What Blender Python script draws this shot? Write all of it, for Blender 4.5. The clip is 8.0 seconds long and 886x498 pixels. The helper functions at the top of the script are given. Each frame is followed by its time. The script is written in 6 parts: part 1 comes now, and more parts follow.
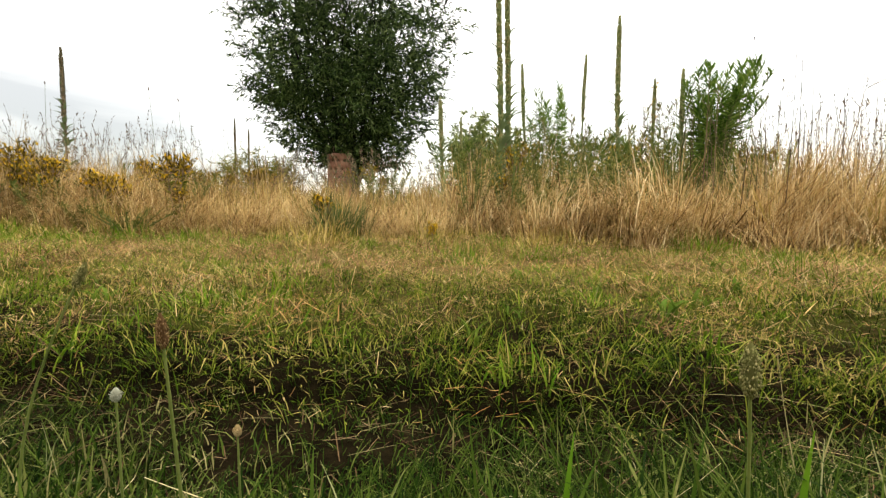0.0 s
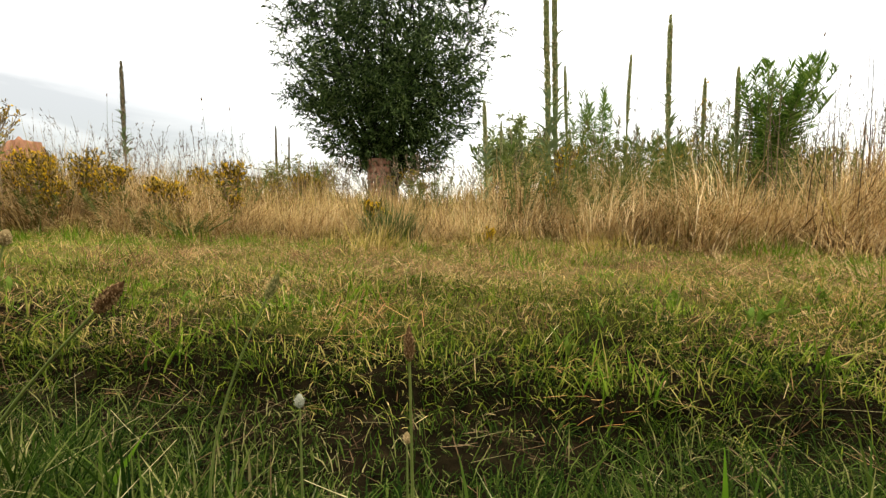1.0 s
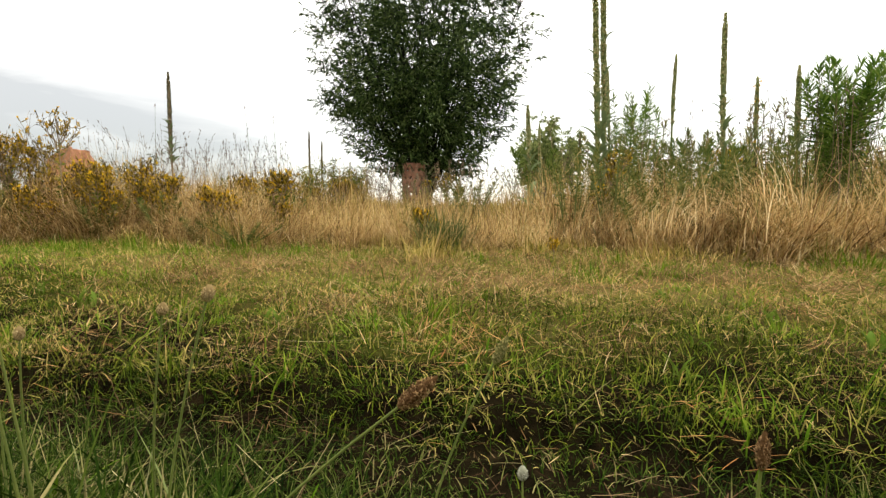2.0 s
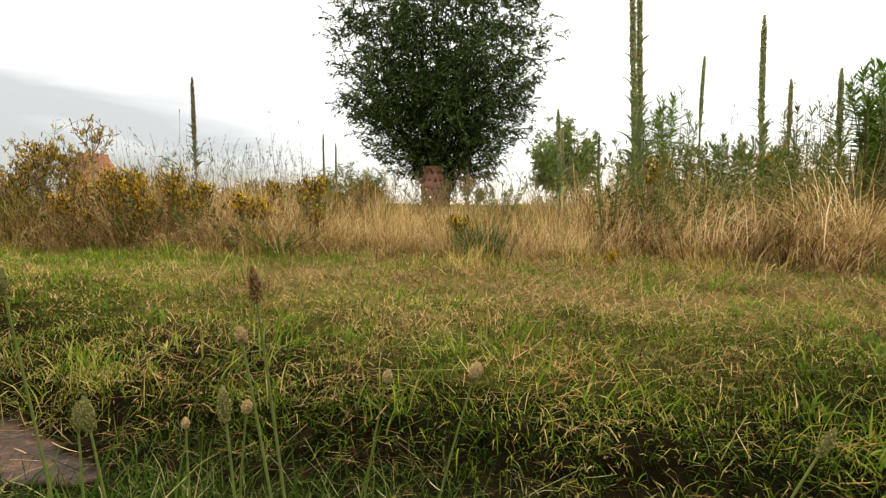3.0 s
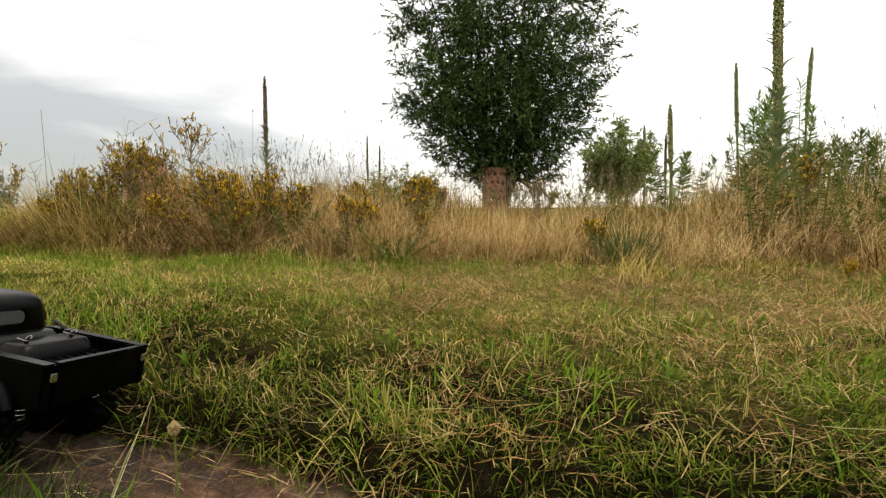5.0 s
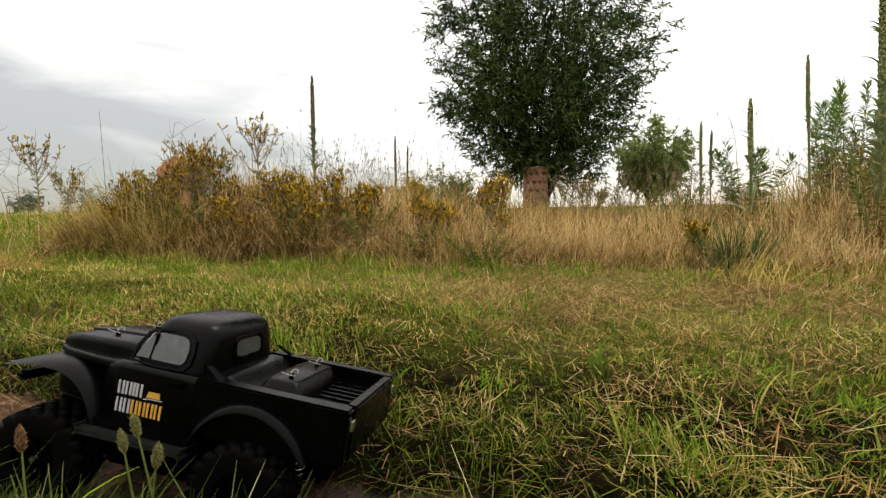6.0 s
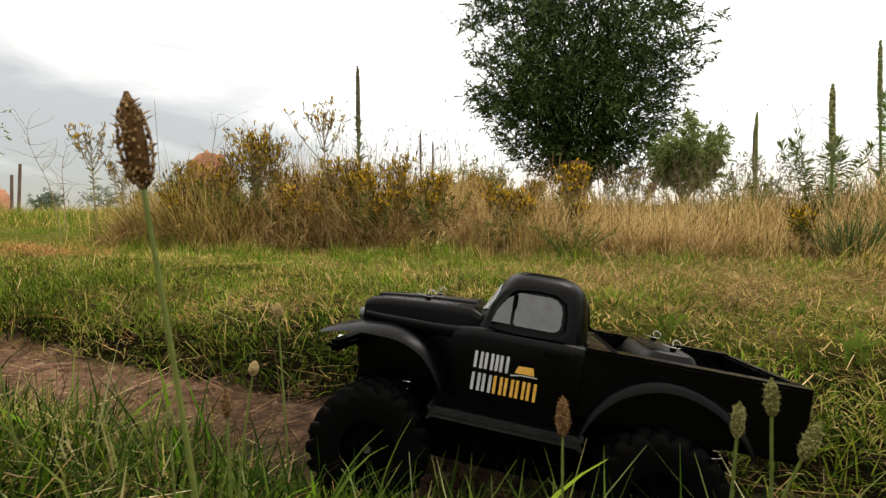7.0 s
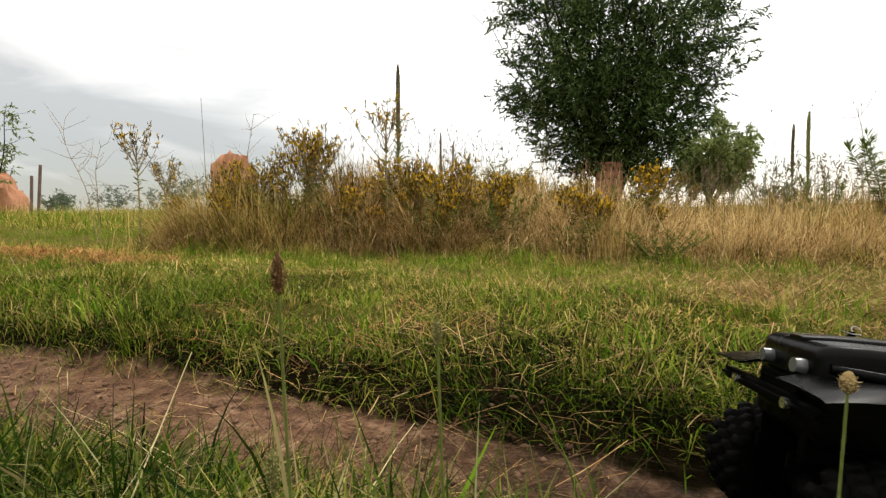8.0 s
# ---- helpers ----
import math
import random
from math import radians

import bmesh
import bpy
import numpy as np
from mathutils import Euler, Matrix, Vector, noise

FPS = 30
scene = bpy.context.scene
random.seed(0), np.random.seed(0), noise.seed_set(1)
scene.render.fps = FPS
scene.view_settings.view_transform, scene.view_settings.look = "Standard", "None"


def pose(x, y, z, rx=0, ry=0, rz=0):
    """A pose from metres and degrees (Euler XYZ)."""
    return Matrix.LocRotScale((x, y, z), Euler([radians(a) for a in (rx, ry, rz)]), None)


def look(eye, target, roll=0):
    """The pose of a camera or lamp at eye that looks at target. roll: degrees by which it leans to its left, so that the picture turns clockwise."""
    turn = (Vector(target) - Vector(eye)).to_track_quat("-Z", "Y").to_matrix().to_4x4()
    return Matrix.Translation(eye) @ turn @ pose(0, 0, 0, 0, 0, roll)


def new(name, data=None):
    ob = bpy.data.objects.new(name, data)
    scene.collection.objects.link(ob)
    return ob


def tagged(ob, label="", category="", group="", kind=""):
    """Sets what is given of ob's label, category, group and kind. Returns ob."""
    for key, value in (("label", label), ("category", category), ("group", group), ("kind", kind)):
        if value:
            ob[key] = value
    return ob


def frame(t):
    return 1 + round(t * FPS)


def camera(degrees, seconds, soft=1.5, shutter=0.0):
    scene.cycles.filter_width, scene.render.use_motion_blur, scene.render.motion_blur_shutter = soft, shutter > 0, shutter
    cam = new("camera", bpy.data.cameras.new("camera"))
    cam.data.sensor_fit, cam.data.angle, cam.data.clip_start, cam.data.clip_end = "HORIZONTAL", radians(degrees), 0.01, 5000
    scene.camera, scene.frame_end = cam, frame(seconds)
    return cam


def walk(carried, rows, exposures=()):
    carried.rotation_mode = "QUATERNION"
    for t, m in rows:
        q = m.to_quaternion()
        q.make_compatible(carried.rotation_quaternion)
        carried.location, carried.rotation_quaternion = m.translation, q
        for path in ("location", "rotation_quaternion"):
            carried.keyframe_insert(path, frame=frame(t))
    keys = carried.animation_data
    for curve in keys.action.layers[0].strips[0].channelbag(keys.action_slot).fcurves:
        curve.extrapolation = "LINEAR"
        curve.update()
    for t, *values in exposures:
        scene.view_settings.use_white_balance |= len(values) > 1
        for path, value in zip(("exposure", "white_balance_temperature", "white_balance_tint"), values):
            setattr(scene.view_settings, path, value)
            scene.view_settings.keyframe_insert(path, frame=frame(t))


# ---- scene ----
cam = camera(86.5, 8.0, soft=1.35, shutter=0.06)
PATH = [
    (0, (-0.13, 0.236, 0.302), (-0.085, 2.227, 0.116), 0.1),
    (0.5, (-0.174, 0.227, 0.304), (-0.194, 2.219, 0.122), -0.1),
    (1, (-0.237, 0.232, 0.309), (-0.324, 2.223, 0.137), -0.2),
    (1.5, (-0.309, 0.245, 0.322), (-0.464, 2.232, 0.157), -0.4),
    (3, (-0.576, 0.272, 0.395), (-0.795, 2.253, 0.23), -0.7),
    (3.5, (-0.705, 0.278, 0.401), (-0.946, 2.257, 0.24), -0.8),
    (4, (-0.863, 0.297, 0.394), (-1.124, 2.274, 0.238), -0.7),
    (5.5, (-1.433, 0.466, 0.407), (-1.749, 2.435, 0.258), -0.8),
    (6, (-1.651, 0.48, 0.413), (-1.993, 2.445, 0.264), -1.0),
    (6.5, (-1.859, 0.498, 0.398), (-2.221, 2.459, 0.248), -1.0),
    (7, (-2.061, 0.516, 0.355), (-2.437, 2.475, 0.205), -0.9),
    (7.5, (-2.251, 0.544, 0.357), (-2.638, 2.501, 0.211), -0.9),
    (8, (-2.453, 0.58, 0.373), (-2.845, 2.536, 0.229), -0.8),
]
walk(cam, [(t, look(eye, target, roll)) for t, eye, target, roll in PATH], exposures=[(0, 0.12), (1.5, 0.04), (4, -0.15), (6, -0.3), (8, -0.24)])

# ---- light: a bright overcast sky with grey cloud, and a weak wide sun ----
SUN_ELEVATION, SUN_BEARING = radians(52), radians(38)
world = bpy.data.worlds.new("overcast_sky")
scene.world = world
world.use_nodes = True
wt = world.node_tree
wt.nodes.clear()


def wn(kind, **values):
    n = wt.nodes.new(kind)
    for k, v in values.items():
        n.inputs[k.replace("_", " ")].default_value = v
    return n


sky = wt.nodes.new("ShaderNodeTexSky")
sky.sky_type, sky.sun_disc = "NISHITA", False
sky.sun_elevation, sky.sun_rotation = SUN_ELEVATION, SUN_BEARING
bg_sky = wn("ShaderNodeBackground", Strength=0.05)
wt.links.new(sky.outputs[0], bg_sky.inputs["Color"])
coord = wt.nodes.new("ShaderNodeTexCoord")
stretch = wt.nodes.new("ShaderNodeMapping")
stretch.inputs["Location"].default_value = (0.35, 0.1, 0.2)
stretch.inputs["Rotation"].default_value = (0, radians(14), 0)
stretch.inputs["Scale"].default_value = (1.0, 1.0, 4.2)
wt.links.new(coord.outputs["Generated"], stretch.inputs["Vector"])
puffs = wn("ShaderNodeTexNoise", Scale=2.6, Detail=7.0, Roughness=0.5, Distortion=0.7)
wt.links.new(stretch.outputs[0], puffs.inputs["Vector"])
axes = wt.nodes.new("ShaderNodeSeparateXYZ")
wt.links.new(coord.outputs["Generated"], axes.inputs[0])
# the cloud thickens towards the west (-x) and towards the horizon
west = wt.nodes.new("ShaderNodeMapRange")
west.interpolation_type = "SMOOTHSTEP"
west.inputs["From Min"].default_value, west.inputs["From Max"].default_value = -0.05, -0.75
wt.links.new(axes.outputs["X"], west.inputs["Value"])
low = wt.nodes.new("ShaderNodeMapRange")
low.interpolation_type = "SMOOTHSTEP"
low.inputs["From Min"].default_value, low.inputs["From Max"].default_value = 0.52, 0.12
wt.links.new(axes.outputs["Z"], low.inputs["Value"])
both = wt.nodes.new("ShaderNodeMath")
both.operation = "MULTIPLY"
wt.links.new(west.outputs[0], both.inputs[0])
wt.links.new(low.outputs[0], both.inputs[1])
shift = wt.nodes.new("ShaderNodeMath")
shift.operation = "MULTIPLY_ADD"
shift.inputs[1].default_value, shift.inputs[2].default_value = 0.50, -0.20
wt.links.new(both.outputs[0], shift.inputs[0])
thick = wt.nodes.new("ShaderNodeMath")
thick.operation = "ADD"
wt.links.new(puffs.outputs[0], thick.inputs[0])
wt.links.new(shift.outputs[0], thick.inputs[1])
cloud = wt.nodes.new("ShaderNodeValToRGB")
cloud.color_ramp.elements[0].position, cloud.color_ramp.elements[0].color = 0.36, (1.17, 1.11, 1.01, 1)
cloud.color_ramp.elements[1].position, cloud.color_ramp.elements[1].color = 0.74, (0.50, 0.478, 0.432, 1)
wt.links.new(thick.outputs[0], cloud.inputs[0])
# an overcast sky is brightest overhead
zenith = wt.nodes.new("ShaderNodeMapRange")
for key, value in (("From Min", 0.05), ("From Max", 1.0), ("To Min", 0.95), ("To Max", 3.0)):
    zenith.inputs[key].default_value = value
wt.links.new(axes.outputs["Z"], zenith.inputs["Value"])
bg_cloud = wn("ShaderNodeBackground")
wt.links.new(zenith.outputs[0], bg_cloud.inputs["Strength"])
wt.links.new(cloud.outputs[0], bg_cloud.inputs["Color"])
total = wt.nodes.new("ShaderNodeAddShader")
wt.links.new(bg_sky.outputs[0], total.inputs[0])
wt.links.new(bg_cloud.outputs[0], total.inputs[1])
wout = wt.nodes.new("ShaderNodeOutputWorld")
wt.links.new(total.outputs[0], wout.inputs["Surface"])

sun = new("sun", bpy.data.lights.new("sun", "SUN"))
sun.data.energy, sun.data.angle, sun.data.color = 1.5, radians(16), (1.0, 0.95, 0.87)
sun_dir = Vector((math.sin(SUN_BEARING) * math.cos(SUN_ELEVATION), math.cos(SUN_BEARING) * math.cos(SUN_ELEVATION), math.sin(SUN_ELEVATION)))
sun.matrix_world = look(sun_dir * 50, (0, 0, 0))

# ---- materials ----


class Nodes:
    """A material being wired: add nodes by type, link sockets."""

    def __init__(self, name):
        self.m = bpy.data.materials.new(name)
        self.m.use_nodes = True
        self.t = self.m.node_tree
        self.t.nodes.clear()
        self.out = self.t.nodes.new("ShaderNodeOutputMaterial")

    def add(self, kind, **values):
        n = self.t.nodes.new("ShaderNode" + kind)
        for k, v in values.items():
            n.inputs[k.replace("_", " ")].default_value = v
        return n

    def link(self, a, b):
        self.t.links.new(a, b)

    def ramp(self, factor, stops):
        r = self.add("ValToRGB")
        e = r.color_ramp.elements
        while len(e) < len(stops):
            e.new(0.5)
        for el, (p, c) in zip(e, stops):
            el.position, el.color = p, (*c, 1)
        self.link(factor, r.inputs[0])
        return r.outputs[0]

    def noise(self, scale, detail=3.0, rough=0.55, coords="Object"):
        tc = self.add("TexCoord")
        n = self.add("TexNoise", Scale=scale, Detail=detail, Roughness=rough)
        self.link(tc.outputs[coords], n.inputs["Vector"])
        return n.outputs[0]

    def math(self, op, a, b=None, c=None):
        n = self.add("Math")
        n.operation = op
        for i, v in enumerate((a, b, c)):
            if v is None:
                continue
            if isinstance(v, (int, float)):
                n.inputs[i].default_value = v
            else:
                self.link(v, n.inputs[i])
        return n.outputs[0]

    def bump(self, height, strength, distance):
        b = self.add("Bump", Strength=strength, Distance=distance)
        self.link(height, b.inputs["Height"])
        return b.outputs[0]


def foliage(name, stops, patch=0.0, patch_scale=1.2, rough=0.8, through_light=0.22, gloss=0.04, lift=0.0):
    """Leaves and blades: a colour for each island from the ramp, shifted in broad patches; some light passes through."""
    n = Nodes(name)
    geo = n.add("NewGeometry")
    pos = n.add("TexNoise", Scale=patch_scale, Detail=3.0)
    n.link(geo.outputs["Position"], pos.inputs["Vector"])
    shifted = n.math("MULTIPLY_ADD", pos.outputs[0], patch, -0.5 * patch + lift)
    f = n.math("ADD", geo.outputs["Random Per Island"], shifted)
    fine = n.add("TexNoise", Scale=60.0, Detail=2.0)
    n.link(geo.outputs["Position"], fine.inputs["Vector"])
    f2 = n.math("ADD", f, n.math("MULTIPLY_ADD", fine.outputs[0], 0.3, -0.15))
    col = n.ramp(f2, stops)
    p = n.add("BsdfPrincipled", Roughness=rough)
    p.inputs["Specular IOR Level"].default_value = gloss
    n.link(col, p.inputs["Base Color"])
    tr = n.add("BsdfTranslucent")
    n.link(col, tr.inputs["Color"])
    mix = n.add("MixShader", Fac=through_light)
    n.link(p.outputs[0], mix.inputs[1])
    n.link(tr.outputs[0], mix.inputs[2])
    n.link(mix.outputs[0], n.out.inputs[0])
    return n.m


def solid(name, stops, scale=20.0, rough=0.6, metal=0.0, bump=0.2, dist=0.002, fine=None, gloss=0.4, rough_var=0.0):
    """A solid surface: two scales of noise through the ramp, bump, and roughness that varies."""
    n = Nodes(name)
    a = n.noise(scale, 4.0)
    b = n.noise(fine or scale * 7, 2.0)
    f = n.math("MULTIPLY_ADD", b, 0.4, n.math("MULTIPLY", a, 0.6))
    p = n.add("BsdfPrincipled", Roughness=rough, Metallic=metal)
    p.inputs["Specular IOR Level"].default_value = gloss
    n.link(n.ramp(f, stops), p.inputs["Base Color"])
    if rough_var:
        n.link(n.math("MULTIPLY_ADD", a, rough_var, rough - rough_var / 2), p.inputs["Roughness"])
    if bump:
        n.link(n.bump(f, bump, dist), p.inputs["Normal"])
    n.link(p.outputs[0], n.out.inputs[0])
    return n.m


M_LAWN = foliage("lawn_grass", [(0.0, (0.046, 0.094, 0.005)), (0.36, (0.125, 0.190, 0.012)), (0.64, (0.235, 0.245, 0.032)), (0.85, (0.40, 0.290, 0.080)), (1.0, (0.58, 0.41, 0.16))], 2.0, 2.2, through_light=0.18)
M_FRESH = foliage("fresh_grass", [(0.0, (0.040, 0.095, 0.004)), (0.5, (0.105, 0.185, 0.009)), (0.85, (0.19, 0.25, 0.022)), (1.0, (0.33, 0.29, 0.075))], 0.5, 2.5)
# green to straw; the near-black end paints the shade between blades
M_VERGE_SHADED = foliage("verge_grass", [(0.0, (0.003, 0.010, 0.0006)), (0.32, (0.022, 0.047, 0.0015)), (0.62, (0.085, 0.125, 0.007)), (0.88, (0.18, 0.195, 0.020)), (1.0, (0.38, 0.29, 0.09))], 1.25, 3.0, through_light=0.16)
# olive green by the rut, darkened further: shade low in the grass is painted in
M_NEAR_SHADED = foliage("rut_side_grass", [(0.0, (0.004, 0.012, 0.001)), (0.5, (0.022, 0.044, 0.0035)), (0.82, (0.064, 0.092, 0.012)), (0.95, (0.14, 0.145, 0.04)), (1.0, (0.26, 0.22, 0.09))], 0.8, 3.0, through_light=0.16)
M_THATCH = foliage("cut_straw", [(0.0, (0.045, 0.021, 0.007)), (0.4, (0.175, 0.10, 0.035)), (0.75, (0.33, 0.205, 0.082)), (1.0, (0.52, 0.37, 0.18))], 0.6, 1.5, through_light=0.12)
M_DEAD = foliage("dead_grass", [(0.0, (0.016, 0.008, 0.003)), (0.45, (0.085, 0.045, 0.014)), (0.8, (0.20, 0.115, 0.040)), (1.0, (0.38, 0.26, 0.12))], 0.7, 4.0, through_light=0.12)
M_LITTER = foliage("trodden_straw", [(0.0, (0.010, 0.005, 0.003)), (0.5, (0.040, 0.021, 0.010)), (0.85, (0.105, 0.064, 0.03)), (1.0, (0.22, 0.15, 0.075))], 0.5, 3.0, through_light=0.05)
M_PALE = foliage("pale_straw", [(0.0, (0.10, 0.085, 0.035)), (0.5, (0.26, 0.22, 0.10)), (1.0, (0.50, 0.42, 0.22))], 0.4, 3.0, through_light=0.1)
M_RUST = foliage("rusty_straw", [(0.0, (0.12, 0.05, 0.016)), (0.5, (0.32, 0.15, 0.05)), (1.0, (0.48, 0.27, 0.10))], 0.4, 3.0, through_light=0.1)
M_DRY = foliage("tall_dry_grass", [(0.0, (0.055, 0.030, 0.009)), (0.22, (0.21, 0.120, 0.040)), (0.52, (0.44, 0.285, 0.108)), (0.88, (0.68, 0.50, 0.23)), (1.0, (0.11, 0.115, 0.022))], 1.3, 1.7, through_light=0.25)
M_STRAW = foliage("stiff_straw", [(0.0, (0.13, 0.075, 0.025)), (0.25, (0.42, 0.27, 0.105)), (0.65, (0.74, 0.54, 0.26)), (1.0, (0.88, 0.72, 0.42))], 0.6, 3.0, through_light=0.3)
M_HUMMOCK = foliage("hummock_grass", [(0.0, (0.048, 0.058, 0.007)), (0.3, (0.19, 0.175, 0.024)), (0.65, (0.42, 0.315, 0.08)), (1.0, (0.62, 0.46, 0.17))], 0.8, 2.5, through_light=0.35)
M_OLIVE = foliage("olive_weed_leaf", [(0.0, (0.036, 0.054, 0.010)), (0.5, (0.12, 0.140, 0.030)), (0.85, (0.23, 0.22, 0.06)), (1.0, (0.33, 0.25, 0.09))], 0.5, 3.0, through_light=0.35)
M_CULM = foliage("grass_culm", [(0.0, (0.08, 0.058, 0.036)), (0.5, (0.15, 0.112, 0.07)), (1.0, (0.28, 0.22, 0.14))], 0.3, 2.0, through_light=0.05)
M_STALK = foliage("dead_stalk", [(0.0, (0.035, 0.024, 0.014)), (0.5, (0.085, 0.058, 0.032)), (1.0, (0.20, 0.15, 0.085))], 0.3, 2.0, through_light=0.05)
M_SEDGE = foliage("sedge_blade", [(0.0, (0.032, 0.058, 0.014)), (0.6, (0.08, 0.12, 0.032)), (1.0, (0.22, 0.20, 0.075))], 0.3, 4.0)
M_WILLOW = foliage("willow_leaf", [(0.0, (0.006, 0.014, 0.003)), (0.45, (0.026, 0.050, 0.010)), (0.8, (0.080, 0.125, 0.030)), (1.0, (0.20, 0.255, 0.085))], 0.6, 1.3, rough=0.55, through_light=0.25, gloss=0.08)
M_BUSH = foliage("sallow_leaf", [(0.0, (0.07, 0.10, 0.027)), (0.5, (0.17, 0.21, 0.060)), (1.0, (0.32, 0.35, 0.13))], 0.4, 1.5, rough=0.5, through_light=0.45)
M_WEED = foliage("weed_leaf", [(0.0, (0.032, 0.064, 0.009)), (0.5, (0.085, 0.128, 0.022)), (1.0, (0.18, 0.215, 0.052))], 0.5, 3.0, through_light=0.35)
M_BRIGHT = foliage("bright_weed_leaf", [(0.0, (0.030, 0.076, 0.007)), (0.5, (0.095, 0.172, 0.020)), (1.0, (0.21, 0.29, 0.050))], 0.3, 3.0, through_light=0.35)
M_BROAD = foliage("broad_weed_leaf", [(0.0, (0.030, 0.066, 0.006)), (0.5, (0.075, 0.130, 0.012)), (1.0, (0.16, 0.205, 0.032))], 0.8, 6.0, rough=0.7, through_light=0.3)
M_MULLEIN = foliage("mullein_leaf", [(0.0, (0.11, 0.16, 0.07)), (0.6, (0.17, 0.22, 0.10)), (1.0, (0.27, 0.28, 0.15))], 0.3, 3.0, rough=0.8)
M_SPIKE = foliage("mullein_spike", [(0.0, (0.14, 0.16, 0.06)), (0.55, (0.26, 0.28, 0.115)), (0.85, (0.36, 0.34, 0.17)), (1.0, (0.36, 0.24, 0.11))], 0.3, 4.0, rough=0.8, through_light=0.1)
M_SPIKE_DRY = foliage("dry_spike", [(0.0, (0.05, 0.042, 0.022)), (0.6, (0.115, 0.10, 0.055)), (1.0, (0.21, 0.185, 0.105))], 0.3, 4.0, rough=0.85, through_light=0.05)
M_YELLOW = foliage("yellow_petal", [(0.0, (0.50, 0.26, 0.008)), (0.6, (0.66, 0.42, 0.012)), (1.0, (0.78, 0.56, 0.03))], 0.2, 5.0)
M_RAGHEAD = foliage("ragwort_seed_head", [(0.0, (0.042, 0.034, 0.007)), (0.35, (0.135, 0.096, 0.013)), (0.7, (0.30, 0.205, 0.024)), (1.0, (0.50, 0.35, 0.04))], 0.4, 4.0, through_light=0.15)
M_RAGLEAF = foliage("ragwort_leaf", [(0.0, (0.050, 0.082, 0.010)), (0.4, (0.14, 0.172, 0.026)), (0.75, (0.26, 0.25, 0.045)), (1.0, (0.42, 0.31, 0.08))], 0.5, 3.0, through_light=0.4)
M_SEED = foliage("plantain_head", [(0.0, (0.055, 0.028, 0.011)), (0.5, (0.15, 0.083, 0.034)), (1.0, (0.32, 0.21, 0.10))], 0.2, 30.0, through_light=0.1)
M_TAN = foliage("clover_head", [(0.0, (0.19, 0.13, 0.055)), (0.5, (0.37, 0.27, 0.12)), (1.0, (0.54, 0.42, 0.22))], 0.2, 30.0, through_light=0.2)
M_SEEDGREEN = foliage("green_seed_head", [(0.0, (0.075, 0.078, 0.022)), (0.5, (0.19, 0.185, 0.06)), (1.0, (0.38, 0.33, 0.145))], 0.2, 30.0, through_light=0.2)
M_FLUFF = foliage("pale_fluff", [(0.0, (0.24, 0.25, 0.17)), (1.0, (0.44, 0.43, 0.33))], 0.2, 30.0)
M_STUB = foliage("cut_grass_stem", [(0.0, (0.09, 0.12, 0.03)), (0.6, (0.17, 0.20, 0.07)), (1.0, (0.32, 0.30, 0.15))], 0.2, 30.0, through_light=0.15)
M_STEM = solid("green_stem", [(0.3, (0.06, 0.088, 0.014)), (0.7, (0.135, 0.155, 0.036))], 30.0, 0.6, gloss=0.2)
M_DRYSTEM = solid("dry_stem", [(0.3, (0.15, 0.10, 0.055)), (0.7, (0.30, 0.22, 0.12))], 30.0, 0.8)
M_BARK = solid("willow_bark", [(0.25, (0.005, 0.0045, 0.004)), (0.7, (0.022, 0.019, 0.015))], 14.0, 0.9, bump=0.8, dist=0.02, gloss=0.05)
M_WOOD = solid("weathered_stake", [(0.3, (0.09, 0.06, 0.045)), (0.7, (0.19, 0.13, 0.10))], 8.0, 0.85, bump=0.5, dist=0.01)
M_CLAY = solid("perforated_terracotta", [(0.3, (0.22, 0.10, 0.062)), (0.7, (0.36, 0.185, 0.12))], 9.0, 0.85, bump=0.3, dist=0.004, gloss=0.1)
M_CRUMB = solid("mud_crumb", [(0.3, (0.07, 0.037, 0.022)), (0.7, (0.21, 0.125, 0.08))], 40.0, 0.85, bump=0.4, dist=0.003, gloss=0.1)
M_MOUND = solid("orange_clay", [(0.3, (0.26, 0.115, 0.062)), (0.7, (0.42, 0.22, 0.13))], 4.0, 0.9, bump=0.6, dist=0.05, gloss=0.05)
# distant leaves: haze is put into this pale grey-green
M_FAR = foliage("hazed_shrub_leaf", [(0.0, (0.11, 0.14, 0.10)), (1.0, (0.21, 0.24, 0.17))], 0.3, 0.4)

# ground: damp reddish mud in the wheel rut, thatch and soil elsewhere; "mud" is a mesh attribute that follows the rut
g = Nodes("soil_and_mud")
att = g.add("Attribute")
att.attribute_name = "mud"
lit = g.add("Attribute")
lit.attribute_name = "litter"
broad, grain, grit = g.noise(2.2, 4.0), g.noise(28.0, 5.0), g.noise(190.0, 2.0)
# ground under the grass, near black: shade between blades is put into its colour
shaded_soil = g.ramp(grain, [(0.3, (0.003, 0.0024, 0.0012)), (0.6, (0.010, 0.0075, 0.0035)), (0.85, (0.035, 0.025, 0.011))])
straw_litter_colour = g.ramp(g.math("MULTIPLY_ADD", grit, 0.5, g.math("MULTIPLY", grain, 0.5)), [(0.3, (0.035, 0.027, 0.009)), (0.5, (0.105, 0.080, 0.026)), (0.75, (0.21, 0.155, 0.058))])
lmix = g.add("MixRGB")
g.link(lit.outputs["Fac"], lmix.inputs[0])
g.link(shaded_soil, lmix.inputs[1])
